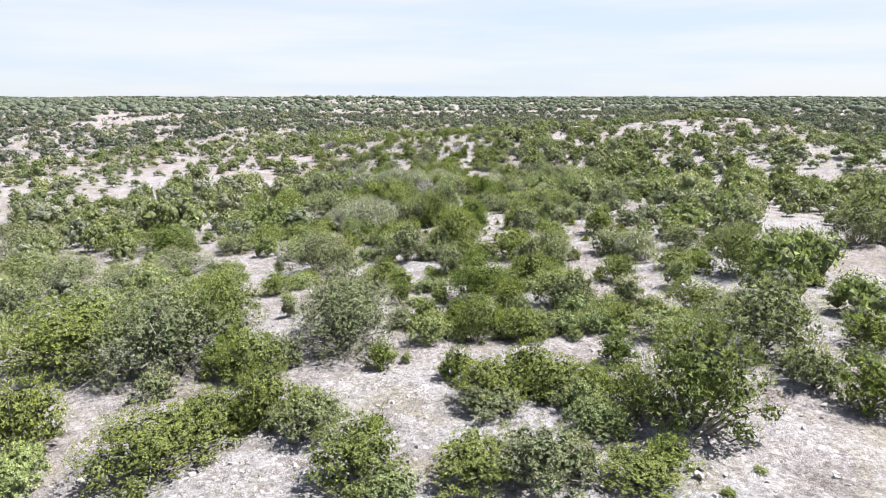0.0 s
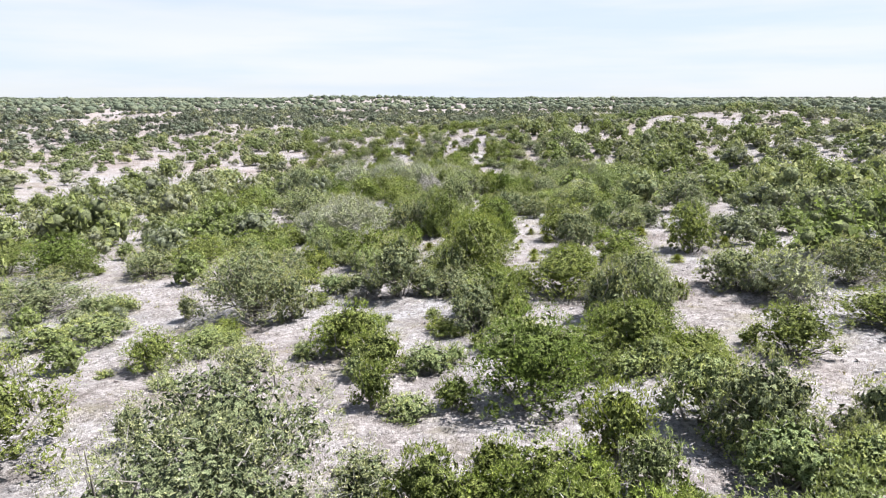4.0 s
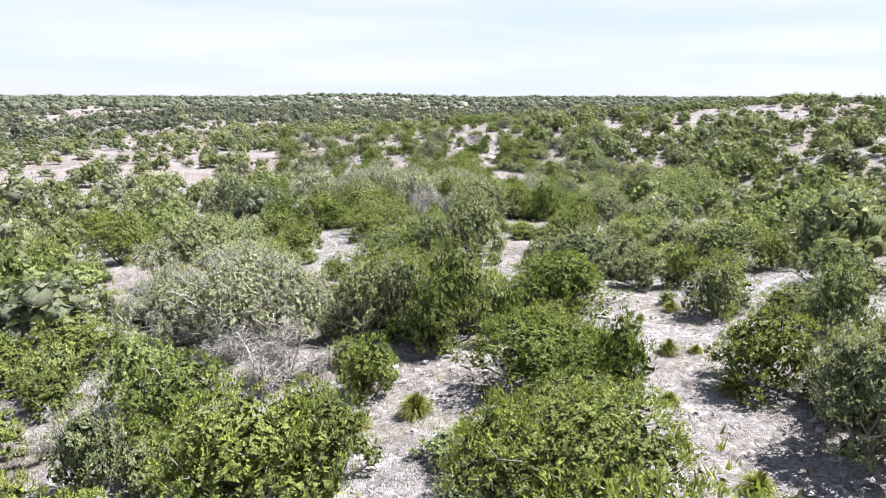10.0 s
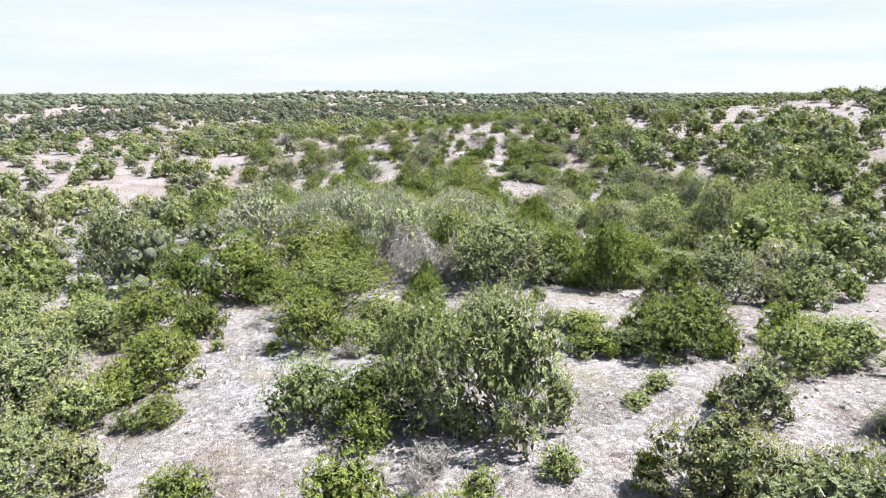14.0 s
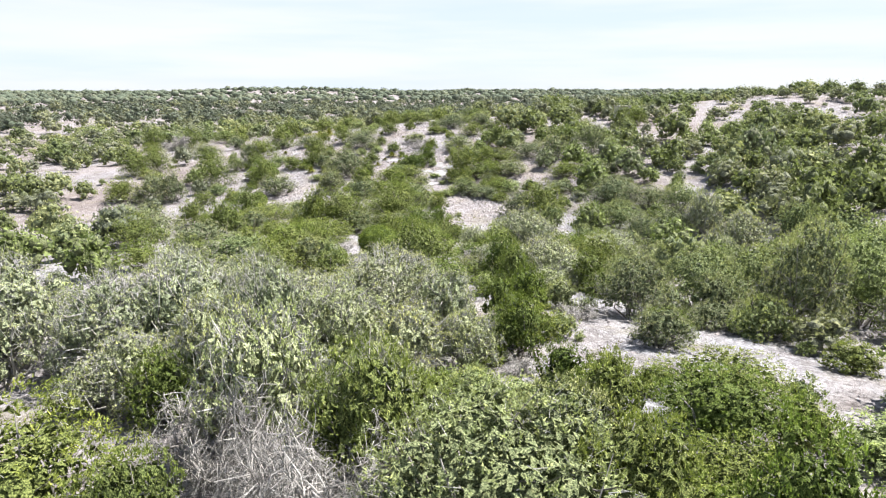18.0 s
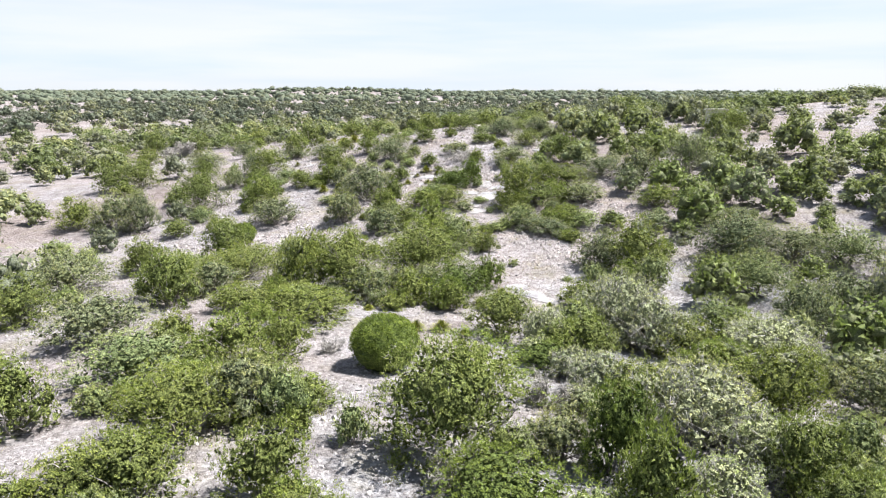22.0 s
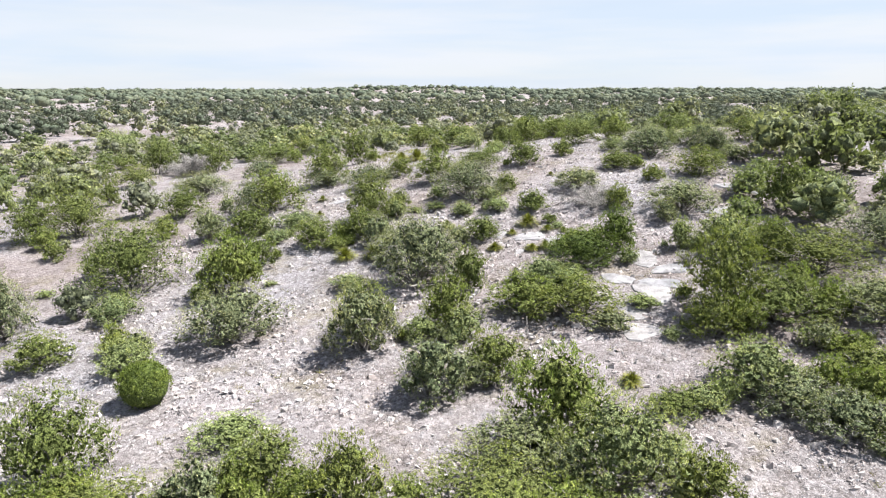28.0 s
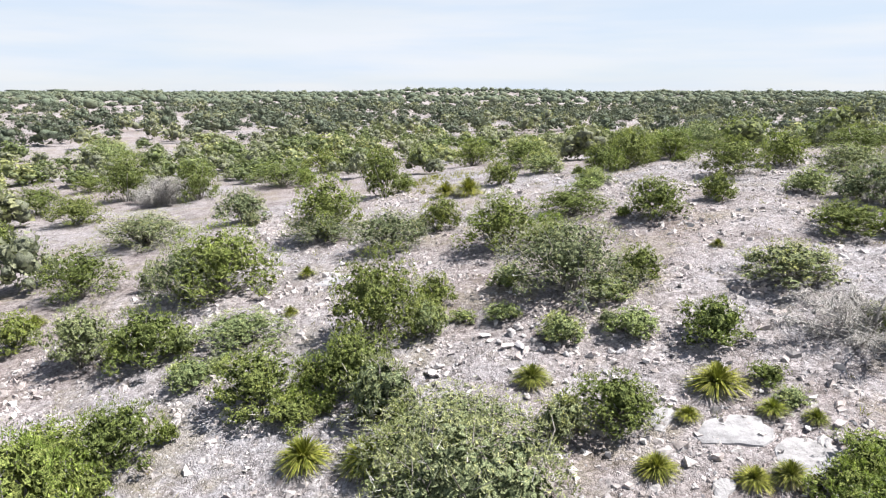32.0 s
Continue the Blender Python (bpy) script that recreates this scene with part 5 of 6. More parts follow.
clearing(26.2, 40.5, 4.2, 12.2)
clearing(-40.9, 128.7, 6.3, 14.5)
clearing(-52.9, 112.0, 3.7, 21.1)
clearing(-54.0, 79.7, 2.1, 18.2)
clearing(-41.2, 128.1, 6.3, 15.0)
clearing(-26.3, 131.3, 3.3, 6.5)
clearing(-27.8, 167.9, 2.5, 16.1)
clearing(2.1, 157.0, 3.3, 6.2)
clearing(-26.6, 131.8, 3.4, 3.3)
clearing(-34.3, 155.6, 2.1, 7.7)
clearing(-27.9, 164.0, 1.9, 17.5)
clearing(-16.5, 133.5, 4.4, 2.6)
clearing(-7.2, 139.7, 3.0, 7.5)
clearing(7.4, 128.1, 2.2, 4.6)
clearing(5.6, 144.6, 1.6, 5.3)
clearing(3.8, 159.9, 2.7, 5.3)
clearing(36.0, 149.6, 2.1, 2.8)
clearing(47.1, 155.6, 2.7, 2.5)
clearing(58.6, 156.9, 2.1, 2.4)
clearing(41.1, 153.9, 3.2, 5.5)
clearing(60.2, 154.6, 2.3, 5.1)
clearing(-151.9, 354.8, 10.0, 55.8)
clearing(-112.4, 269.9, 4.4, 23.9)
clearing(-124.5, 335.6, 2.5, 100.8)
clearing(-103.6, 241.9, 4.0, 15.2)
clearing(-161.7, 345.4, 22.5, 23.7)
clearing(-221.4, 450.3, 11.0, 63.0)
clearing(-178.1, 320.7, 8.1, 41.5)
clearing(-73.3, 208.1, 2.9, 8.5)
clearing(-158.5, 353.4, 21.4, 26.5)
clearing(-34.9, 156.8, 2.0, 5.2)
clearing(28.8, 160.1, 1.6, 5.1)
clearing(31.5, 145.8, 2.4, 3.1)
clearing(14.9, 137.5, 1.7, 1.6)
clearing(-150.8, 294.9, 7.6, 33.0)
clearing(-180.4, 378.2, 15.4, 84.8)
clearing(-77.3, 251.9, 4.9, 16.6)
clearing(-74.7, 212.2, 2.3, 9.1)

# the bare ground along the walk
clearing(-8.2, 31.0, 1.7, 4.8)
clearing(-2.4, 20.8, 2.7, 1.7)
clearing(-1.1, 16.5, 1.8, 3.0)
clearing(-4.3, 14.7, 1.0, 1.7)
clearing(9.3, 16.4, 0.8, 3.7)
clearing(7.9, 13.3, 2.4, 1.2)
clearing(11.6, 16.1, 1.2, 2.1)
clearing(-10.5, 18.9, 0.5, 1.2)
clearing(-9.6, 14.4, 0.5, 1.2)
clearing(0.4, 23.2, 2.2, 1.7)
clearing(4.9, 21.9, 1.2, 2.4)
clearing(-8.0, 26.6, 1.3, 2.7)
clearing(-10.5, 34.6, 1.4, 5.5)
clearing(-15.9, 48.0, 1.5, 3.2)
clearing(-1.7, 31.6, 2.0, 2.4)
clearing(-6.0, 38.8, 1.1, 1.9)
clearing(-1.5, 39.1, 1.0, 1.4)
clearing(-1.8, 24.4, 1.2, 1.2)
clearing(4.7, 23.7, 0.7, 1.2)
clearing(1.4, 23.9, 0.9, 1.2)
clearing(-24.5, 48.5, 1.5, 3.2)
clearing(-16.4, 47.5, 1.7, 3.1)
clearing(-12.5, 41.4, 1.1, 3.1)
clearing(-6.0, 37.9, 1.4, 2.7)
clearing(-8.4, 35.8, 1.0, 1.2)
clearing(-2.9, 40.5, 2.6, 1.2)
clearing(-1.8, 38.5, 0.9, 1.7)
clearing(-5.6, 47.4, 1.0, 2.3)
clearing(4.6, 38.9, 0.5, 1.9)
clearing(8.5, 37.1, 0.8, 1.3)
clearing(-1.4, 54.6, 1.1, 3.0)
clearing(5.3, 56.4, 1.5, 5.8)
clearing(-5.9, 48.1, 0.9, 2.2)
clearing(-6.0, 43.6, 1.2, 1.2)
clearing(-4.4, 43.9, 0.5, 1.2)
clearing(-1.2, 54.0, 0.9, 3.8)
clearing(5.2, 58.0, 1.1, 4.3)
clearing(4.8, 49.1, 0.7, 3.0)
clearing(-0.1, 42.7, 0.6, 1.2)
clearing(-15.2, 68.3, 1.4, 4.7)
clearing(7.2, 49.8, 0.6, 1.2)
clearing(18.0, 61.0, 1.7, 3.7)
clearing(-2.9, 43.0, 0.7, 1.2)
clearing(-1.1, 55.4, 1.0, 2.5)
clearing(-1.8, 52.1, 1.1, 1.5)
clearing(5.8, 60.1, 1.8, 2.5)
clearing(4.6, 55.6, 0.9, 2.0)
clearing(4.7, 53.0, 1.5, 1.3)
clearing(5.5, 50.9, 1.6, 1.2)
clearing(10.0, 61.9, 1.0, 2.4)
clearing(-15.5, 67.5, 2.1, 3.6)
clearing(-6.9, 73.1, 1.3, 5.3)
clearing(-9.4, 53.1, 0.5, 1.2)
clearing(2.4, 71.2, 1.1, 3.6)
clearing(-7.1, 75.1, 1.2, 4.4)
clearing(-6.8, 69.5, 0.8, 3.1)
clearing(-6.4, 65.2, 1.1, 2.4)
clearing(3.8, 77.6, 1.5, 3.3)
clearing(2.5, 70.0, 0.7, 3.3)
clearing(1.0, 65.9, 0.8, 2.6)
clearing(5.2, 62.7, 0.5, 1.2)
clearing(5.3, 60.2, 1.3, 1.8)
clearing(8.3, 70.9, 0.8, 1.2)
clearing(16.4, 86.6, 0.8, 10.1)
clearing(-16.1, 70.2, 0.8, 1.2)
clearing(-8.7, 79.8, 1.5, 1.8)
clearing(-7.7, 76.3, 1.7, 2.1)
clearing(-0.2, 79.5, 0.6, 1.2)
clearing(4.2, 79.6, 2.7, 1.5)
clearing(3.8, 77.5, 1.8, 1.2)
clearing(11.3, 90.2, 1.7, 3.3)
clearing(9.4, 77.3, 0.4, 2.2)
clearing(-1.0, 81.1, 1.3, 1.2)
clearing(7.6, 94.4, 0.7, 1.9)
clearing(7.4, 95.0, 1.3, 3.7)
clearing(11.8, 89.7, 2.2, 4.0)
clearing(4.8, 80.5, 2.4, 1.2)
clearing(0.0, 80.8, 0.9, 1.2)
clearing(14.6, 89.3, 1.9, 1.2)
clearing(-2.6, 81.2, 0.4, 1.2)
clearing(7.4, 95.3, 1.3, 1.7)
clearing(6.8, 97.3, 1.1, 1.2)
clearing(-2.7, 112.8, 0.8, 2.4)
clearing(-0.7, 104.2, 0.6, 1.2)
clearing(-17.4, 113.3, 1.1, 2.6)
clearing(-13.6, 106.1, 0.6, 1.8)
clearing(-8.8, 105.1, 1.2, 2.0)
clearing(-4.4, 103.7, 0.6, 1.2)
clearing(-1.0, 104.5, 0.9, 1.5)
clearing(-2.2, 111.5, 1.5, 2.5)
clearing(4.5, 109.2, 0.9, 2.4)
clearing(1.7, 114.9, 1.8, 2.2)
clearing(-15.2, 123.8, 0.7, 2.4)
clearing(-9.9, 117.9, 1.7, 2.4)
clearing(1.9, 114.3, 1.5, 2.6)
clearing(0.7, 110.8, 0.5, 1.5)
clearing(-0.0, 116.9, 0.9, 1.2)
clearing(-3.1, 112.7, 0.8, 2.9)
clearing(7.5, 127.8, 2.5, 5.1)
clearing(-9.3, 107.6, 0.5, 1.2)


def openness(x, y):
    """How bare the land is at a place: 0 closed scrub, 1 open ground."""
    n = np.sin(x * 0.11 + 1.3 * np.sin(y * 0.05)) * np.sin(y * 0.09 + 1.1 * np.sin(x * 0.06 + 2)) + 0.6 * np.sin(x * 0.23 + y * 0.17) * np.sin(y * 0.21 - x * 0.19 + 1)
    return np.clip(0.5 + 0.5 * n, 0, 1)


def in_view(x, y, margin):
    """The land that the walk can look over: a widening wedge ahead of its start."""
    return (y > 12) & (np.abs(x) < margin + 0.85 * np.maximum(y - 2, 0))


def scattered(seed, count, x0, x1, y0, y1, gap, bare=0.75, beyond=False):
    """Places for wild growth, kept off the clearings, the plants already there and one another."""
    rng = np.random.default_rng(seed)
    x, y = rng.uniform(x0, x1, count), rng.uniform(y0, y1, count)
    ok = (in_view(x, y, 6) != beyond) & (rng.uniform(0, 1, count) > bare * openness(x, y) ** 1.5)
    for cx, cy, rx, ry in CLEAR:
        ok &= ((x - cx) / rx) ** 2 + ((y - cy) / ry) ** 2 > 1
    x, y = x[ok], y[ok]
    taken, keep = {}, []
    for i, (px, py) in enumerate(zip(x, y)):
        c = (int(px // gap), int(py // gap))
        if any((px - q[0]) ** 2 + (py - q[1]) ** 2 < gap * gap for dx in (-1, 0, 1) for dy in (-1, 0, 1) for q in taken.get((c[0] + dx, c[1] + dy), ())):
            continue
        taken.setdefault(c, []).append((px, py))
        keep.append(i)
    return x[keep], y[keep], rng


def surveyed(x, y):
    """The ground along the walk whose plants are all set one by one."""
    side = np.where(y < 26, 14.0, np.where(y < 138, 12.5, 15.0))
    strip = (np.abs(x) < side) & (y < 148)
    fan = (y >= 142) & (y < 186) & (x > -3 - 1.0 * (y - 136)) & (x < -3 + 0.62 * (y - 134))
    return strip | fan


def small_crown(rng, lobes, leaves, leaf_len, leaf_wide, sprays):
    """A light crown one metre wide and 0.75 m high, for growth farther off: many small leafy lobes round a heart
    painted dark as shade.
    """
    az = np.arange(lobes) * 2.4 + rng.uniform(0, 1, lobes)
    r = rng.uniform(0.14, 0.27, lobes) * (1.0 if lobes > 9 else 1.15 if lobes > 4 else 1.35)
    rise = np.arcsin(np.clip((np.arange(lobes) + rng.uniform(0, 1, lobes)) / lobes, 0, 1))
    out = rng.uniform(0.2, 0.36, lobes) * np.cos(rise)
    cen = np.stack([out * np.cos(az), out * np.sin(az), 0.1 + 0.46 * np.sin(rise) * rng.uniform(0.8, 1.1, lobes)], -1)
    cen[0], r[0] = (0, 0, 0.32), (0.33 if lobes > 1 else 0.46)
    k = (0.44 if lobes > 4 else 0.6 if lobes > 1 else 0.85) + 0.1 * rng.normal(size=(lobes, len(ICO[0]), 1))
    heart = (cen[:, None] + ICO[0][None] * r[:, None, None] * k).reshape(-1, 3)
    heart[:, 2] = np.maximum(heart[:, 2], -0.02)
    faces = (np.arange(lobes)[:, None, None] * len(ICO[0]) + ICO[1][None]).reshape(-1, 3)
    which = rng.choice(lobes, leaves, p=r ** 2 / (r ** 2).sum())
    d = unit(rng.normal(size=(leaves, 3)))
    d[:, 2] = np.where((d[:, 2] < -0.1) & (rng.uniform(0, 1, leaves) < 0.75), -d[:, 2], d[:, 2])
    p = cen[which] + d * (r[which] * rng.uniform(0.72, 1.08, leaves))[:, None]
    way = unit(d * 0.6 + np.array([0, 0, 0.6]) + rng.normal(size=p.shape) * 0.6)
    leaf = blades(rng, p, way, leaf_len * rng.uniform(0.6, 1.4, leaves), leaf_wide * rng.uniform(0.6, 1.4, leaves), d + np.array([0, 0, 0.3]))
    return joined([(heart, faces), leaf, inner_sprays(rng, cen, np.repeat(r[:, None], 3, 1), sprays, 0.24 if lobes > 9 else 0.3 if lobes > 4 else 0.45)])


def scrub(name, label, seed, x, y, width, lobes, leaves, leaf_len, leaf_wide, kind, high=1.0):
    """Uncounted bushes of one kind over a stretch of land, as one sheet of growth."""
    rng = np.random.default_rng(seed)
    sprays = 16 if lobes > 15 else 16 if lobes > 9 else 14 if lobes > 4 else 7
    kinds = [small_crown(rng, lobes, leaves, leaf_len, leaf_wide, sprays) for _ in range(8)]
    z = ground_height(x, y)
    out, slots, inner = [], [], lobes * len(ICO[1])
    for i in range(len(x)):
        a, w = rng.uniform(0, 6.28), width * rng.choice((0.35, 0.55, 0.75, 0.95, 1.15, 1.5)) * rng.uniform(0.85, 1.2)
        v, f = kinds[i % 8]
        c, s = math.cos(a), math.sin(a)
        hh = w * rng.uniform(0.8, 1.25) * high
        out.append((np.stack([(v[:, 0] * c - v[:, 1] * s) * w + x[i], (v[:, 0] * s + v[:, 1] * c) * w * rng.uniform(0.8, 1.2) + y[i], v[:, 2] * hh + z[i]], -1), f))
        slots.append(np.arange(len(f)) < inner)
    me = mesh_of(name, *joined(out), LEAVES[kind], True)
    # the hearts take the darkened colour that stands in for inner shade
    me.materials.append(INNER_SHADE[kind])
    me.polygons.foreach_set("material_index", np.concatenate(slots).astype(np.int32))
    return tagged(new(name, me), label, "scrub", kind="stuff")


def beside(x, y, gap=0.45):
    """True where no plant set by hand is in the way."""
    ok = np.ones(len(x), bool)
    for px, py, w, _ in PLACED:
        ok &= (x - px) ** 2 + (y - py) ** 2 > (w * gap + 0.7) ** 2
    return ok


def zone(seed, count, x0, x1, y0, y1, gap, near, far, width, lobes, leaves, leaf_len, leaf_wide, where, high=1.0, bare=0.75, beyond=False):
    x, y, rng = scattered(seed, count, x0, x1, y0, y1, gap, bare, beyond)
    d = np.hypot(x, np.maximum(y - 136, 0) * 0.8)
    ok = ~surveyed(x, y) & beside(x, y) & (d >= near) & (d < far)
    # the western slope opens out beyond the knolls
    ok &= ~((x < -11) & (y > 92) & (y < 170) & (x > -70) & (rng.uniform(0, 1, len(x)) < 0.35))
    x, y = x[ok], y[ok]
    pick = rng.uniform(0, 1, len(x))
    # beyond 90 m most growth takes the far colour, with its painted haze
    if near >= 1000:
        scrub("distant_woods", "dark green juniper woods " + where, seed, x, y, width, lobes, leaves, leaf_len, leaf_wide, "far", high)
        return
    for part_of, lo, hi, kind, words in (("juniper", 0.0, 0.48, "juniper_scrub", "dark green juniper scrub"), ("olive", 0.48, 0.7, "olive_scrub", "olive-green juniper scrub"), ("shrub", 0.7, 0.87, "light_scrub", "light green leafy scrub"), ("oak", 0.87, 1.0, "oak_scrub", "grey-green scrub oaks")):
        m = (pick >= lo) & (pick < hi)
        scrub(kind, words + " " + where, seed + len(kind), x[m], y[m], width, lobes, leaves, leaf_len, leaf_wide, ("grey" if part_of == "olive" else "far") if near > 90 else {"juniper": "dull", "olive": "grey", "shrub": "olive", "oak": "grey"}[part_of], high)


def infill(seed):
    """Growth that closes the narrow gaps inside a thicket; each takes after one of the two plants it stands between."""
    rng = np.random.default_rng(seed)
    grow = {"juniper": juniper, "round_juniper": juniper, "olive_juniper": olive_juniper, "oak": oak, "shrub": shrub}
    stand = [q for q in PLACED if q[3] in grow and q[3] != "round_juniper" and q[2] > 1.0]
    xy = np.array([q[:2] for q in PLACED])
    for i, a in enumerate(stand):
        for b in stand[i + 1:]:
            gap = math.hypot(a[0] - b[0], a[1] - b[1]) - (a[2] + b[2]) / 2
            if not -0.5 < gap < 0.55 or abs(b[1] - a[1]) > 8:
                continue
            w = float(min(a[2], b[2], 2.8) * rng.uniform(0.45, 0.72))
            k = (a[2] / 2 + gap / 2) / (a[2] / 2 + gap + b[2] / 2)
            x, y = float(a[0] + (b[0] - a[0]) * k + rng.normal() * 0.2), float(a[1] + (b[1] - a[1]) * k + rng.normal() * 0.2)
            if np.hypot(xy[:, 0] - x, xy[:, 1] - y).min() < 0.42 * w or any(((x - cx) / rx) ** 2 + ((y - cy) / ry) ** 2 < 1.2 for cx, cy, rx, ry in CLEAR):
                continue
            xy = np.append(xy, [[x, y]], 0)
            kin = (a if rng.uniform() < 0.5 else b)[3]
            grow[kin](x, y, w, w * float(rng.uniform(0.6, 0.9)))


def companions(seed):
    """Young plants and low growth round the feet of the larger plants."""
    rng = np.random.default_rng(seed)
    grow = {"juniper": juniper, "olive_juniper": olive_juniper, "oak": oak, "shrub": shrub}
    alone = [(q[0], q[1], q[2]) for q in PLACED if q[3] == "round_juniper"]
    for px, py, w, kin in list(PLACED):
        if kin not in grow or w < 1.0 or not (12 < py < 190 and abs(px) < 30):
            continue
        for _ in range(int(rng.uniform() < 0.45)):
            a, k = rng.uniform(0, 6.28), w * rng.uniform(0.25, 0.5)
            kind = kin if rng.uniform() < 0.6 else ("juniper", "shrub", "olive_juniper")[int(rng.integers(0, 3))]
            d = 0.5 * w + 0.1 * k
            nx, ny = px + d * math.cos(a), py + d * math.sin(a)
            if any(((nx - cx) / rx) ** 2 + ((ny - cy) / ry) ** 2 < 0.45 for cx, cy, rx, ry in CLEAR):
                continue
            if any((px + d * math.cos(a) - qx) ** 2 + (py + d * math.sin(a) - qy) ** 2 < (0.7 * qw + 0.8) ** 2 for qx, qy, qw in alone):
                continue
            grow[kind](float(px + d * math.cos(a)), float(py + d * math.sin(a)), float(min(k, 1.6)), float(min(k, 1.6) * rng.uniform(0.6, 1.0)))


companions(32)
infill(33)
for habit, name, words in (("juniper", "juniper_undergrowth", "young green juniper growth between the larger bushes"), ("deep_juniper", "juniper_undergrowth", "deep green young junipers between the larger bushes"), ("round_juniper", "juniper_undergrowth", "round young junipers between the larger bushes"), ("olive_juniper", "olive_undergrowth", "low olive-green juniper growth between the larger bushes"), ("oak", "oak_undergrowth", "low grey-green oak growth between the larger bushes"), ("shrub", "shrub_undergrowth", "low light green shrubs between the larger bushes")):
    if habit in REST:
        me = mesh_of(name, *joined([(v, f) for v, f, _ in REST[habit]]), LEAVES[HABIT[habit][0]], True)
        # hearts in the same painted shade as the single bushes
        me.materials.append(INNER_SHADE[HABIT[habit][0]])
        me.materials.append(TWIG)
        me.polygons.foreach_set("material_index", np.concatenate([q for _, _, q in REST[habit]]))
        tagged(new(name, me), words, "undergrowth", kind="stuff")
zone(21, 14000, -60, 60, 12, 190, 1.65, 0, 23, 2.5, 16, 440, 0.045, 0.027, "close beside the way", 0.95, 0.4)
zone(28, 1300, 11, 42, 92, 150, 2.3, 0, 50, 2.7, 16, 400, 0.042, 0.027, "in the thicket up the eastern slope", 0.9, 0.15)
zone(26, 6500, -90, 90, 12, 190, 1.25, 23, 50, 3.0, 15, 330, 0.042, 0.027, "on the slopes beside the valley", 0.95, 0.35)
zone(25, 8500, -100, 110, 12, 255, 1.7, 50, 92, 3.1, 10, 150, 0.046, 0.036, "farther up the slopes", 0.72, 0.55)
zone(27, 5000, -120, 120, -60, 190, 2.9, 0, 110, 3.2, 4, 20, 0.1, 0.07, "behind the start of the way", 0.9, 0.4, True)
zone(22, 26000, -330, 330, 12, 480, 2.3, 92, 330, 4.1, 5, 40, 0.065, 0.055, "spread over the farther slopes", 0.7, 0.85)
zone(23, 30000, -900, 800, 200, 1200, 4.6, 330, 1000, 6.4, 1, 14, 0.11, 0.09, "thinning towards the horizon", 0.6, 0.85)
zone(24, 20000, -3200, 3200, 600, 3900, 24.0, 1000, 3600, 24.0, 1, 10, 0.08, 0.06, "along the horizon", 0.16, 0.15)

# ---- stones ----


def rock_shape(seed, flat, rough):
    rng = np.random.default_rng(seed)
    bm = bmesh.new()
    bmesh.ops.create_icosphere(bm, subdivisions=2, radius=0.5)
    cuts = unit(rng.normal(size=(13, 3)))
    deep = rng.uniform(0.14, 0.34, 13)
    for v in bm.verts:
        p = np.array(v.co)
        for c, dd in zip(cuts, deep):
            over = p @ c - dd
            if over > 0:
                p = p - c * over
        p = p * (1 + rough * rng.normal())
        v.co = (p[0] * 1.15, p[1], p[2] * flat)
    me = bpy.data.meshes.new("rock")
    bm.to_mesh(me)
    bm.free()
    me.materials.append(ROCK)
    return me


ROCKS = [rock_shape(50 + i, 0.72, 0.025) for i in range(7)]
BEDROCK = rock_material("grey_bedrock", 0.86)


def slab_shape(seed):
    """A worn sheet of bedrock one metre across, its uneven rim sloping into the soil."""
    rng = np.random.default_rng(seed)
    n = 17
    ang = np.arange(n) * 2 * np.pi / n + rng.uniform(-0.12, 0.12, n)
    rim = 0.5 * (0.82 + 0.16 * np.sin(ang * 2 + rng.uniform(0, 6)) + 0.1 * np.sin(ang * 3 + rng.uniform(0, 6)) + rng.uniform(-0.08, 0.08, n))
    bm = bmesh.new()
    rings = []
    for k, z in ((0.45, 0.03), (0.8, 0.025), (0.97, 0.005), (1.12, -0.14)):
        rings.append([bm.verts.new((q * k * math.cos(t), q * k * math.sin(t), z + rng.uniform(-0.008, 0.008))) for q, t in zip(rim, ang)])
    hub = bm.verts.new((0, 0, 0.03))
    for i in range(n):
        j = (i + 1) % n
        bm.faces.new((hub, rings[0][i], rings[0][j]))
        for lower, upper in zip(rings[1:], rings[:-1]):
            bm.faces.new((upper[i], lower[i], lower[j], upper[j]))
    me = bpy.data.meshes.new("rock_slab")
    bm.to_mesh(me)
    bm.free()
    me.materials.append(BEDROCK)
    return me


SLABS = [slab_shape(70 + i) for i in range(5)]


def rock(x, y, w):
    ob = new("rock", ROCKS[int(RNG.integers(0, 7))])
    ob.matrix_basis = pose(x, y, float(ground_height(x, y)) + 0.13 * w, RNG.uniform(-15, 15), RNG.uniform(-15, 15), RNG.uniform(0, 360)) @ Matrix.Diagonal((w, w * RNG.uniform(0.7, 1.0), w * RNG.uniform(0.7, 1.05), 1))
    tagged(ob, "weathered pale grey limestone rock lying on stony ground", "rock", "loose rocks")


def rock_slab(x, y, w, turn):
    ob = new("rock_slab", SLABS[int(RNG.integers(0, 5))])
    z = [float(ground_height(x + dx, y + dy)) for dx, dy in ((-0.6, 0), (0.6, 0), (0, -0.6), (0, 0.6))]
    lay = pose(x, y, sum(z) / 4 + 0.025, math.degrees(math.atan2(z[3] - z[2], 1.2)), -math.degrees(math.atan2(z[1] - z[0], 1.2)), 0)
    ob.matrix_basis = lay @ pose(0, 0, 0, 0, 0, turn) @ Matrix.Diagonal((w * 1.05, w * RNG.uniform(0.7, 0.95), 1.0, 1))
    tagged(ob, "flat pale grey limestone slab bedded in the ground", "rock", "bedrock slabs")


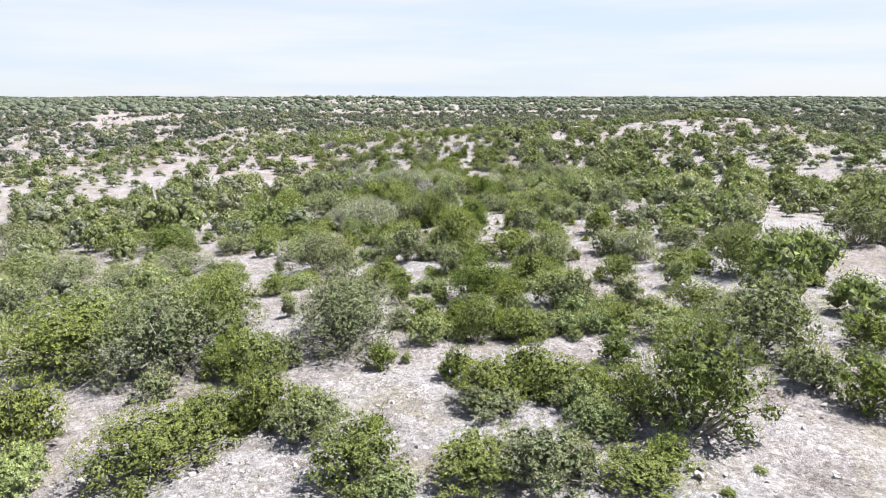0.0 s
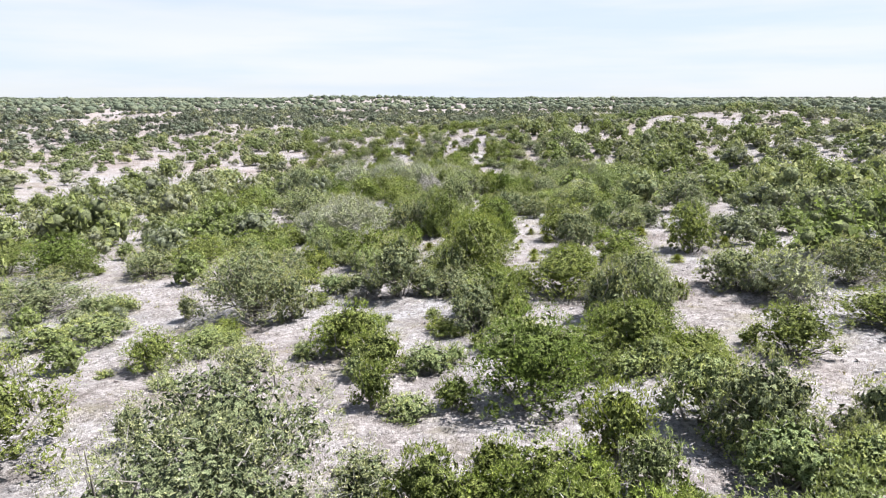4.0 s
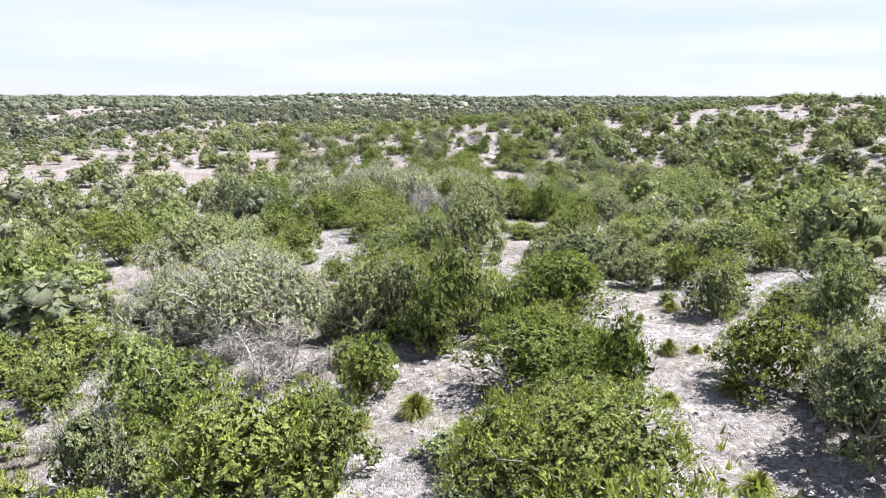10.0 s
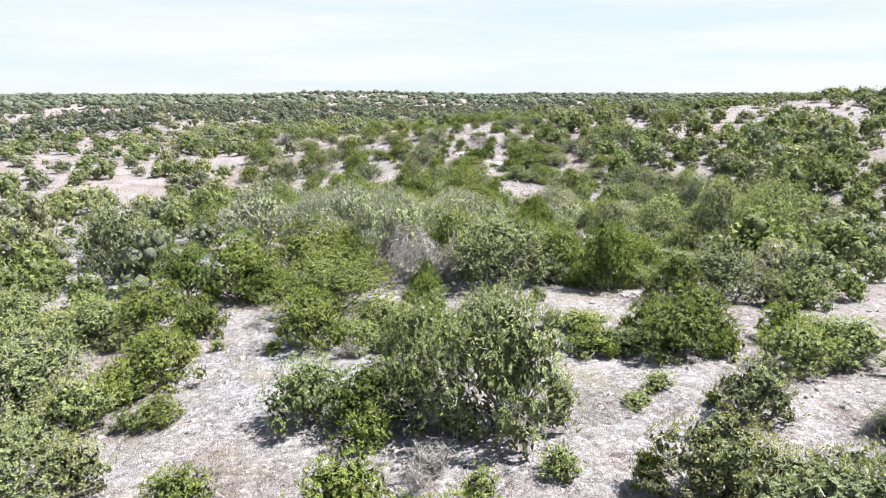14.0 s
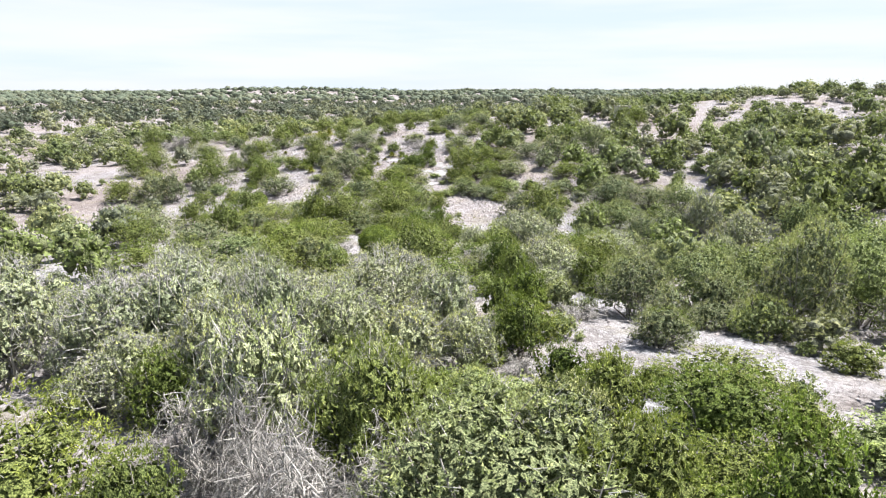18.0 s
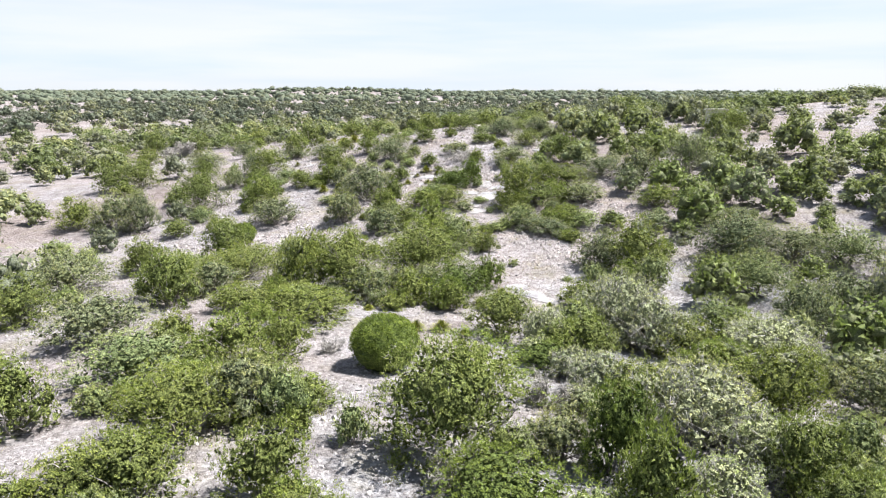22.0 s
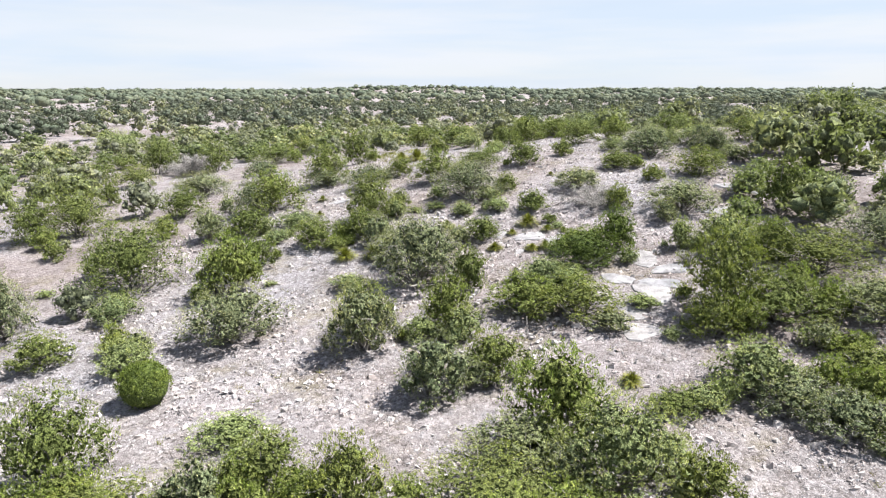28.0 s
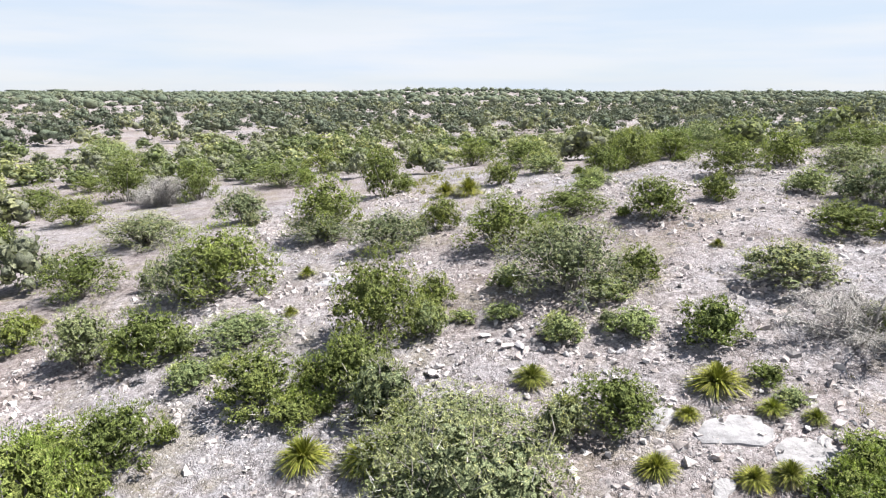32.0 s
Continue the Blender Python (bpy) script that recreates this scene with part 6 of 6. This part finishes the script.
def rock_pile(x, y, spread, count, size):
    for _ in range(count):
        rock(x + RNG.normal() * spread, y + RNG.normal() * spread * 0.7, size * RNG.uniform(0.5, 1.4))


rock_pile(-5.96, 151.68, 0.32, 14, 0.3)
rock_pile(-4.24, 153.03, 0.6, 22, 0.34)
rock_pile(-1.87, 151.78, 0.7, 14, 0.28)
rock_pile(-5.04, 150.12, 0.6, 12, 0.26)
rock_pile(-2.59, 149.18, 0.9, 14, 0.26)
rock_pile(2.52, 148.88, 0.4, 8, 0.4)
rock_pile(-11.58, 158.59, 0.8, 10, 0.4)
rock_pile(-1.71, 143.11, 0.6, 10, 0.35)
rock_pile(4.92, 147.69, 1.0, 14, 0.4)
rock_pile(0.48, 139.35, 0.6, 12, 0.35)
rock_pile(-7.67, 135.39, 0.9, 10, 0.25)
rock_pile(4.12, 58.93, 0.7, 16, 0.3)
rock_pile(-1.25, 56.65, 0.9, 14, 0.3)
rock_pile(6.13, 80.47, 0.8, 10, 0.35)
rock_pile(4.73, 38.98, 0.8, 10, 0.22)
rock_pile(6.34, 14.03, 0.5, 6, 0.3)
rock_slab(0.83, 149.11, 1.6, 20)
rock_slab(2.05, 148.39, 1.7, -15)
rock_slab(-0.62, 149.46, 0.8, 70)
rock_slab(-6.23, 149.71, 0.9, 10)
rock_slab(0.29, 147.53, 0.7, 80)
rock_slab(-11.37, 158.00, 1.4, 15)
rock_slab(4.49, 144.30, 1.5, -30)
rock_slab(6.05, 143.66, 1.8, -20)
rock_slab(3.90, 146.85, 1.4, -25)
rock_slab(6.77, 144.93, 1.5, 10)
rock_slab(12.69, 154.27, 2.6, -10)
rock_slab(10.75, 150.91, 2.4, -12)
rock_slab(4.65, 141.53, 1.3, -40)
rock_slab(6.42, 123.49, 1.8, 0)
rock_slab(5.69, 124.55, 1.5, 12)
rock_slab(7.09, 122.50, 1.3, -8)
rock_slab(5.76, 142.93, 2.0, -30)
rock_slab(5.68, 146.17, 2.2, -20)
rock_slab(4.73, 140.12, 1.8, -25)

# loose stones and gravel
rng = np.random.default_rng(91)


def pebbles(name, label, count, x0, x1, y0, y1, lo, hi):
    x, y = rng.uniform(x0, x1, count), rng.uniform(y0, y1, count)
    patchy = np.sin(x * 0.9 + 1.7 * np.sin(y * 0.5)) * np.sin(y * 0.8 + x * 0.3)
    ok = rng.uniform(-0.6, 1.0, count) < patchy + 0.35
    x, y = x[ok], y[ok]
    m = len(x)
    size = lo * (hi / lo) ** (rng.uniform(0, 1, m) ** 2.7)
    dirs = np.array([[1, 0, 0], [0, 1, 0], [-1, 0, 0], [0, -1, 0], [0.1, 0.1, 1]])
    v = dirs[None] * rng.uniform(0.55, 1.2, (m, 5, 1)) + rng.normal(size=(m, 5, 3)) * 0.16
    v[:, :4, 2] -= 0.25
    a = rng.uniform(0, 6.28, m)
    c, s = np.cos(a)[:, None], np.sin(a)[:, None]
    v = np.stack([v[..., 0] * c - v[..., 1] * s, v[..., 0] * s + v[..., 1] * c, v[..., 2] * 0.55], -1) * (size / 2)[:, None, None]
    v = v + np.stack([x, y, ground_height(x, y) + size * 0.06], -1)[:, None, :]
    tri = np.array([[0, 1, 4], [1, 2, 4], [2, 3, 4], [3, 0, 4]])
    f = (np.arange(m)[:, None, None] * 5 + tri[None]).reshape(-1, 3)
    tagged(new(name, mesh_of(name, v.reshape(-1, 3), f, ROCK)), label, "gravel", kind="stuff")


def stones(name, label, count, x0, x1, y0, y1, lo, hi):
    """Blocky broken stones, each half bedded in the soil."""
    x, y = rng.uniform(x0, x1, count), rng.uniform(y0, y1, count)
    ok = rng.uniform(-0.6, 1.0, count) < np.sin(x * 0.7 + 1.2 * np.sin(y * 0.6)) * np.sin(y * 0.9 + x * 0.4) + 0.3
    x, y = x[ok], y[ok]
    m = len(x)
    size = lo * (hi / lo) ** (rng.uniform(0, 1, m) ** 2.2)
    low = np.array([[1, 0.2, -0.4], [-0.1, 1, -0.4], [-1, 0.1, -0.4], [0.1, -1, -0.4]])
    v = np.concatenate([low, low * np.array([0.55, 0.55, -0.8])])[None] * rng.uniform(0.55, 1.3, (m, 8, 1)) + rng.normal(size=(m, 8, 3)) * 0.2
    a = rng.uniform(0, 6.28, m)
    c, q = np.cos(a)[:, None], np.sin(a)[:, None]
    v = np.stack([v[..., 0] * c - v[..., 1] * q, (v[..., 0] * q + v[..., 1] * c) * rng.uniform(0.7, 1.0, (m, 1)), v[..., 2] * rng.uniform(0.7, 1.2, (m, 1))], -1) * (size / 2)[:, None, None]
    v = v + np.stack([x, y, ground_height(x, y) + size * 0.07], -1)[:, None, :]
    quad = np.array([[0, 1, 5, 4], [1, 2, 6, 5], [2, 3, 7, 6], [3, 0, 4, 7], [4, 5, 6, 7]])
    f = (np.arange(m)[:, None, None] * 8 + quad[None]).reshape(-1, 4)
    tagged(new(name, mesh_of(name, v.reshape(-1, 3), f, ROCK)), label, "stones", kind="stuff")


pebbles("gravel", "loose pale limestone gravel strewn over the slope", 95000, -20, 17, 128, 176, 0.05, 0.16)
pebbles("gravel", "loose pale limestone gravel along the valley floor", 40000, -18, 16, 12, 134, 0.04, 0.15)
stones("stones", "broken grey and pinkish limestone strewn over the slope", 34000, -20, 17, 128, 176, 0.1, 0.4)
stones("stones", "broken pale limestone along the valley floor", 9000, -18, 16, 12, 132, 0.12, 0.3)

# thin dry grass


def grass(name, label, count, x0, x1, y0, y1, size, mat, per=9):
    x, y = rng.uniform(x0, x1, count), rng.uniform(y0, y1, count)
    ok = rng.uniform(-0.5, 0.9, count) < np.sin(x * 0.45 + 2 + np.sin(y * 0.3)) * np.sin(y * 0.37 + x * 0.2)
    x, y = x[ok], y[ok]
    foot = np.repeat(np.stack([x, y, ground_height(x, y)], -1), per, 0)
    n = len(foot)
    foot = foot + rng.normal(size=(n, 3)) * np.array([0.05, 0.05, 0.0])
    way = unit(rng.normal(size=(n, 3)) * np.array([0.6, 0.6, 0.2]) + np.array([0, 0, 0.8]))
    v, f = blades(rng, foot, way, size * rng.uniform(0.5, 1.3, n), np.full(n, 0.014))
    tagged(new(name, mesh_of(name, v, f, mat)), label, "grass", kind="stuff")


grass("grass", "short dry straw-coloured grass tufts between the stones", 5200, -18, 16, 12, 175, 0.16, STRAW)
grass("grass", "scattered yellow-green bunch grass", 1100, -16, 14, 30, 175, 0.3, LEAVES["sotol"], 12)

grass("grass", "patch of tall yellow-green bunch grass on the knoll", 420, -13.5, -6.5, 174, 185, 0.45, LEAVES["sotol"], 14)

# ---- what people have left ----


def box(bm, x0, x1, y0, y1, z0, z1, bevel=0.0):
    made = bmesh.ops.create_cube(bm, size=1.0)["verts"]
    bmesh.ops.scale(bm, vec=(x1 - x0, y1 - y0, z1 - z0), verts=made)
    bmesh.ops.translate(bm, vec=((x0 + x1) / 2, (y0 + y1) / 2, (z0 + z1) / 2), verts=made)
    if bevel:
        bmesh.ops.bevel(bm, geom=list({e for v in made for e in v.link_edges}), offset=bevel, segments=1, affect="EDGES")


def part(name, bm, mat, parent, label=""):
    me = bpy.data.meshes.new(name)
    bm.to_mesh(me)
    bm.free()
    me.materials.append(mat)
    return tagged(child(name, me, parent), label)


def hunting_blind(x, y, turn):
    """A small weathered board hut on short legs, with a slit to look out of."""
    root = new("hunting_blind")
    root.matrix_basis = pose(x, y, float(ground_height(x, y)), 0, 0, turn)
    for sx in (-0.75, 0.75):
        for sy in (-0.55, 0.55):
            bm = bmesh.new()
            box(bm, sx - 0.05, sx + 0.05, sy - 0.05, sy + 0.05, -0.2, 0.72)
            part("leg", bm, BARK, root)
    bm = bmesh.new()
    box(bm, -0.9, 0.9, -0.7, 0.7, 0.7, 0.78)
    part("floor", bm, BARK, root)
    for name, x0, x1, y0, y1 in (("back_wall", -0.86, 0.86, 0.62, 0.66), ("side_wall", -0.86, -0.82, -0.62, 0.62), ("side_wall", 0.82, 0.86, -0.62, 0.62)):
        bm = bmesh.new()
        box(bm, x0, x1, y0, y1, 0.78, 2.35)
        part(name, bm, TWIG, root)
    for z0, z1 in ((0.78, 1.55), (1.95, 2.35)):
        bm = bmesh.new()
        box(bm, -0.86, 0.86, -0.66, -0.62, z0, z1)
        part("front_panel", bm, TWIG, root)
    bm = bmesh.new()
    box(bm, -1.0, 1.0, -0.85, 0.8, 2.35, 2.42, 0.01)
    part("roof", bm, DEAD, root, "pale weathered sheet roof")
    tagged(root, "small weathered grey board hunting blind on legs among bushes", "hut")


hunting_blind(33.2, 163.0, 12)

post = bmesh.new()
bmesh.ops.create_cone(post, cap_ends=True, segments=7, radius1=0.022, radius2=0.018, depth=0.85)
bmesh.ops.translate(post, vec=(0, 0, 0.34), verts=post.verts)
stake_mesh = bpy.data.meshes.new("stake")
post.to_mesh(stake_mesh)
post.free()
stake_mesh.materials.append(DEAD)
stake = new("stake", stake_mesh)
stake.matrix_basis = pose(0.51, 140.0, float(ground_height(0.51, 140.0)), 3, -3, 0)
tagged(stake, "thin pale bleached wooden stake standing beside a juniper", "stake")
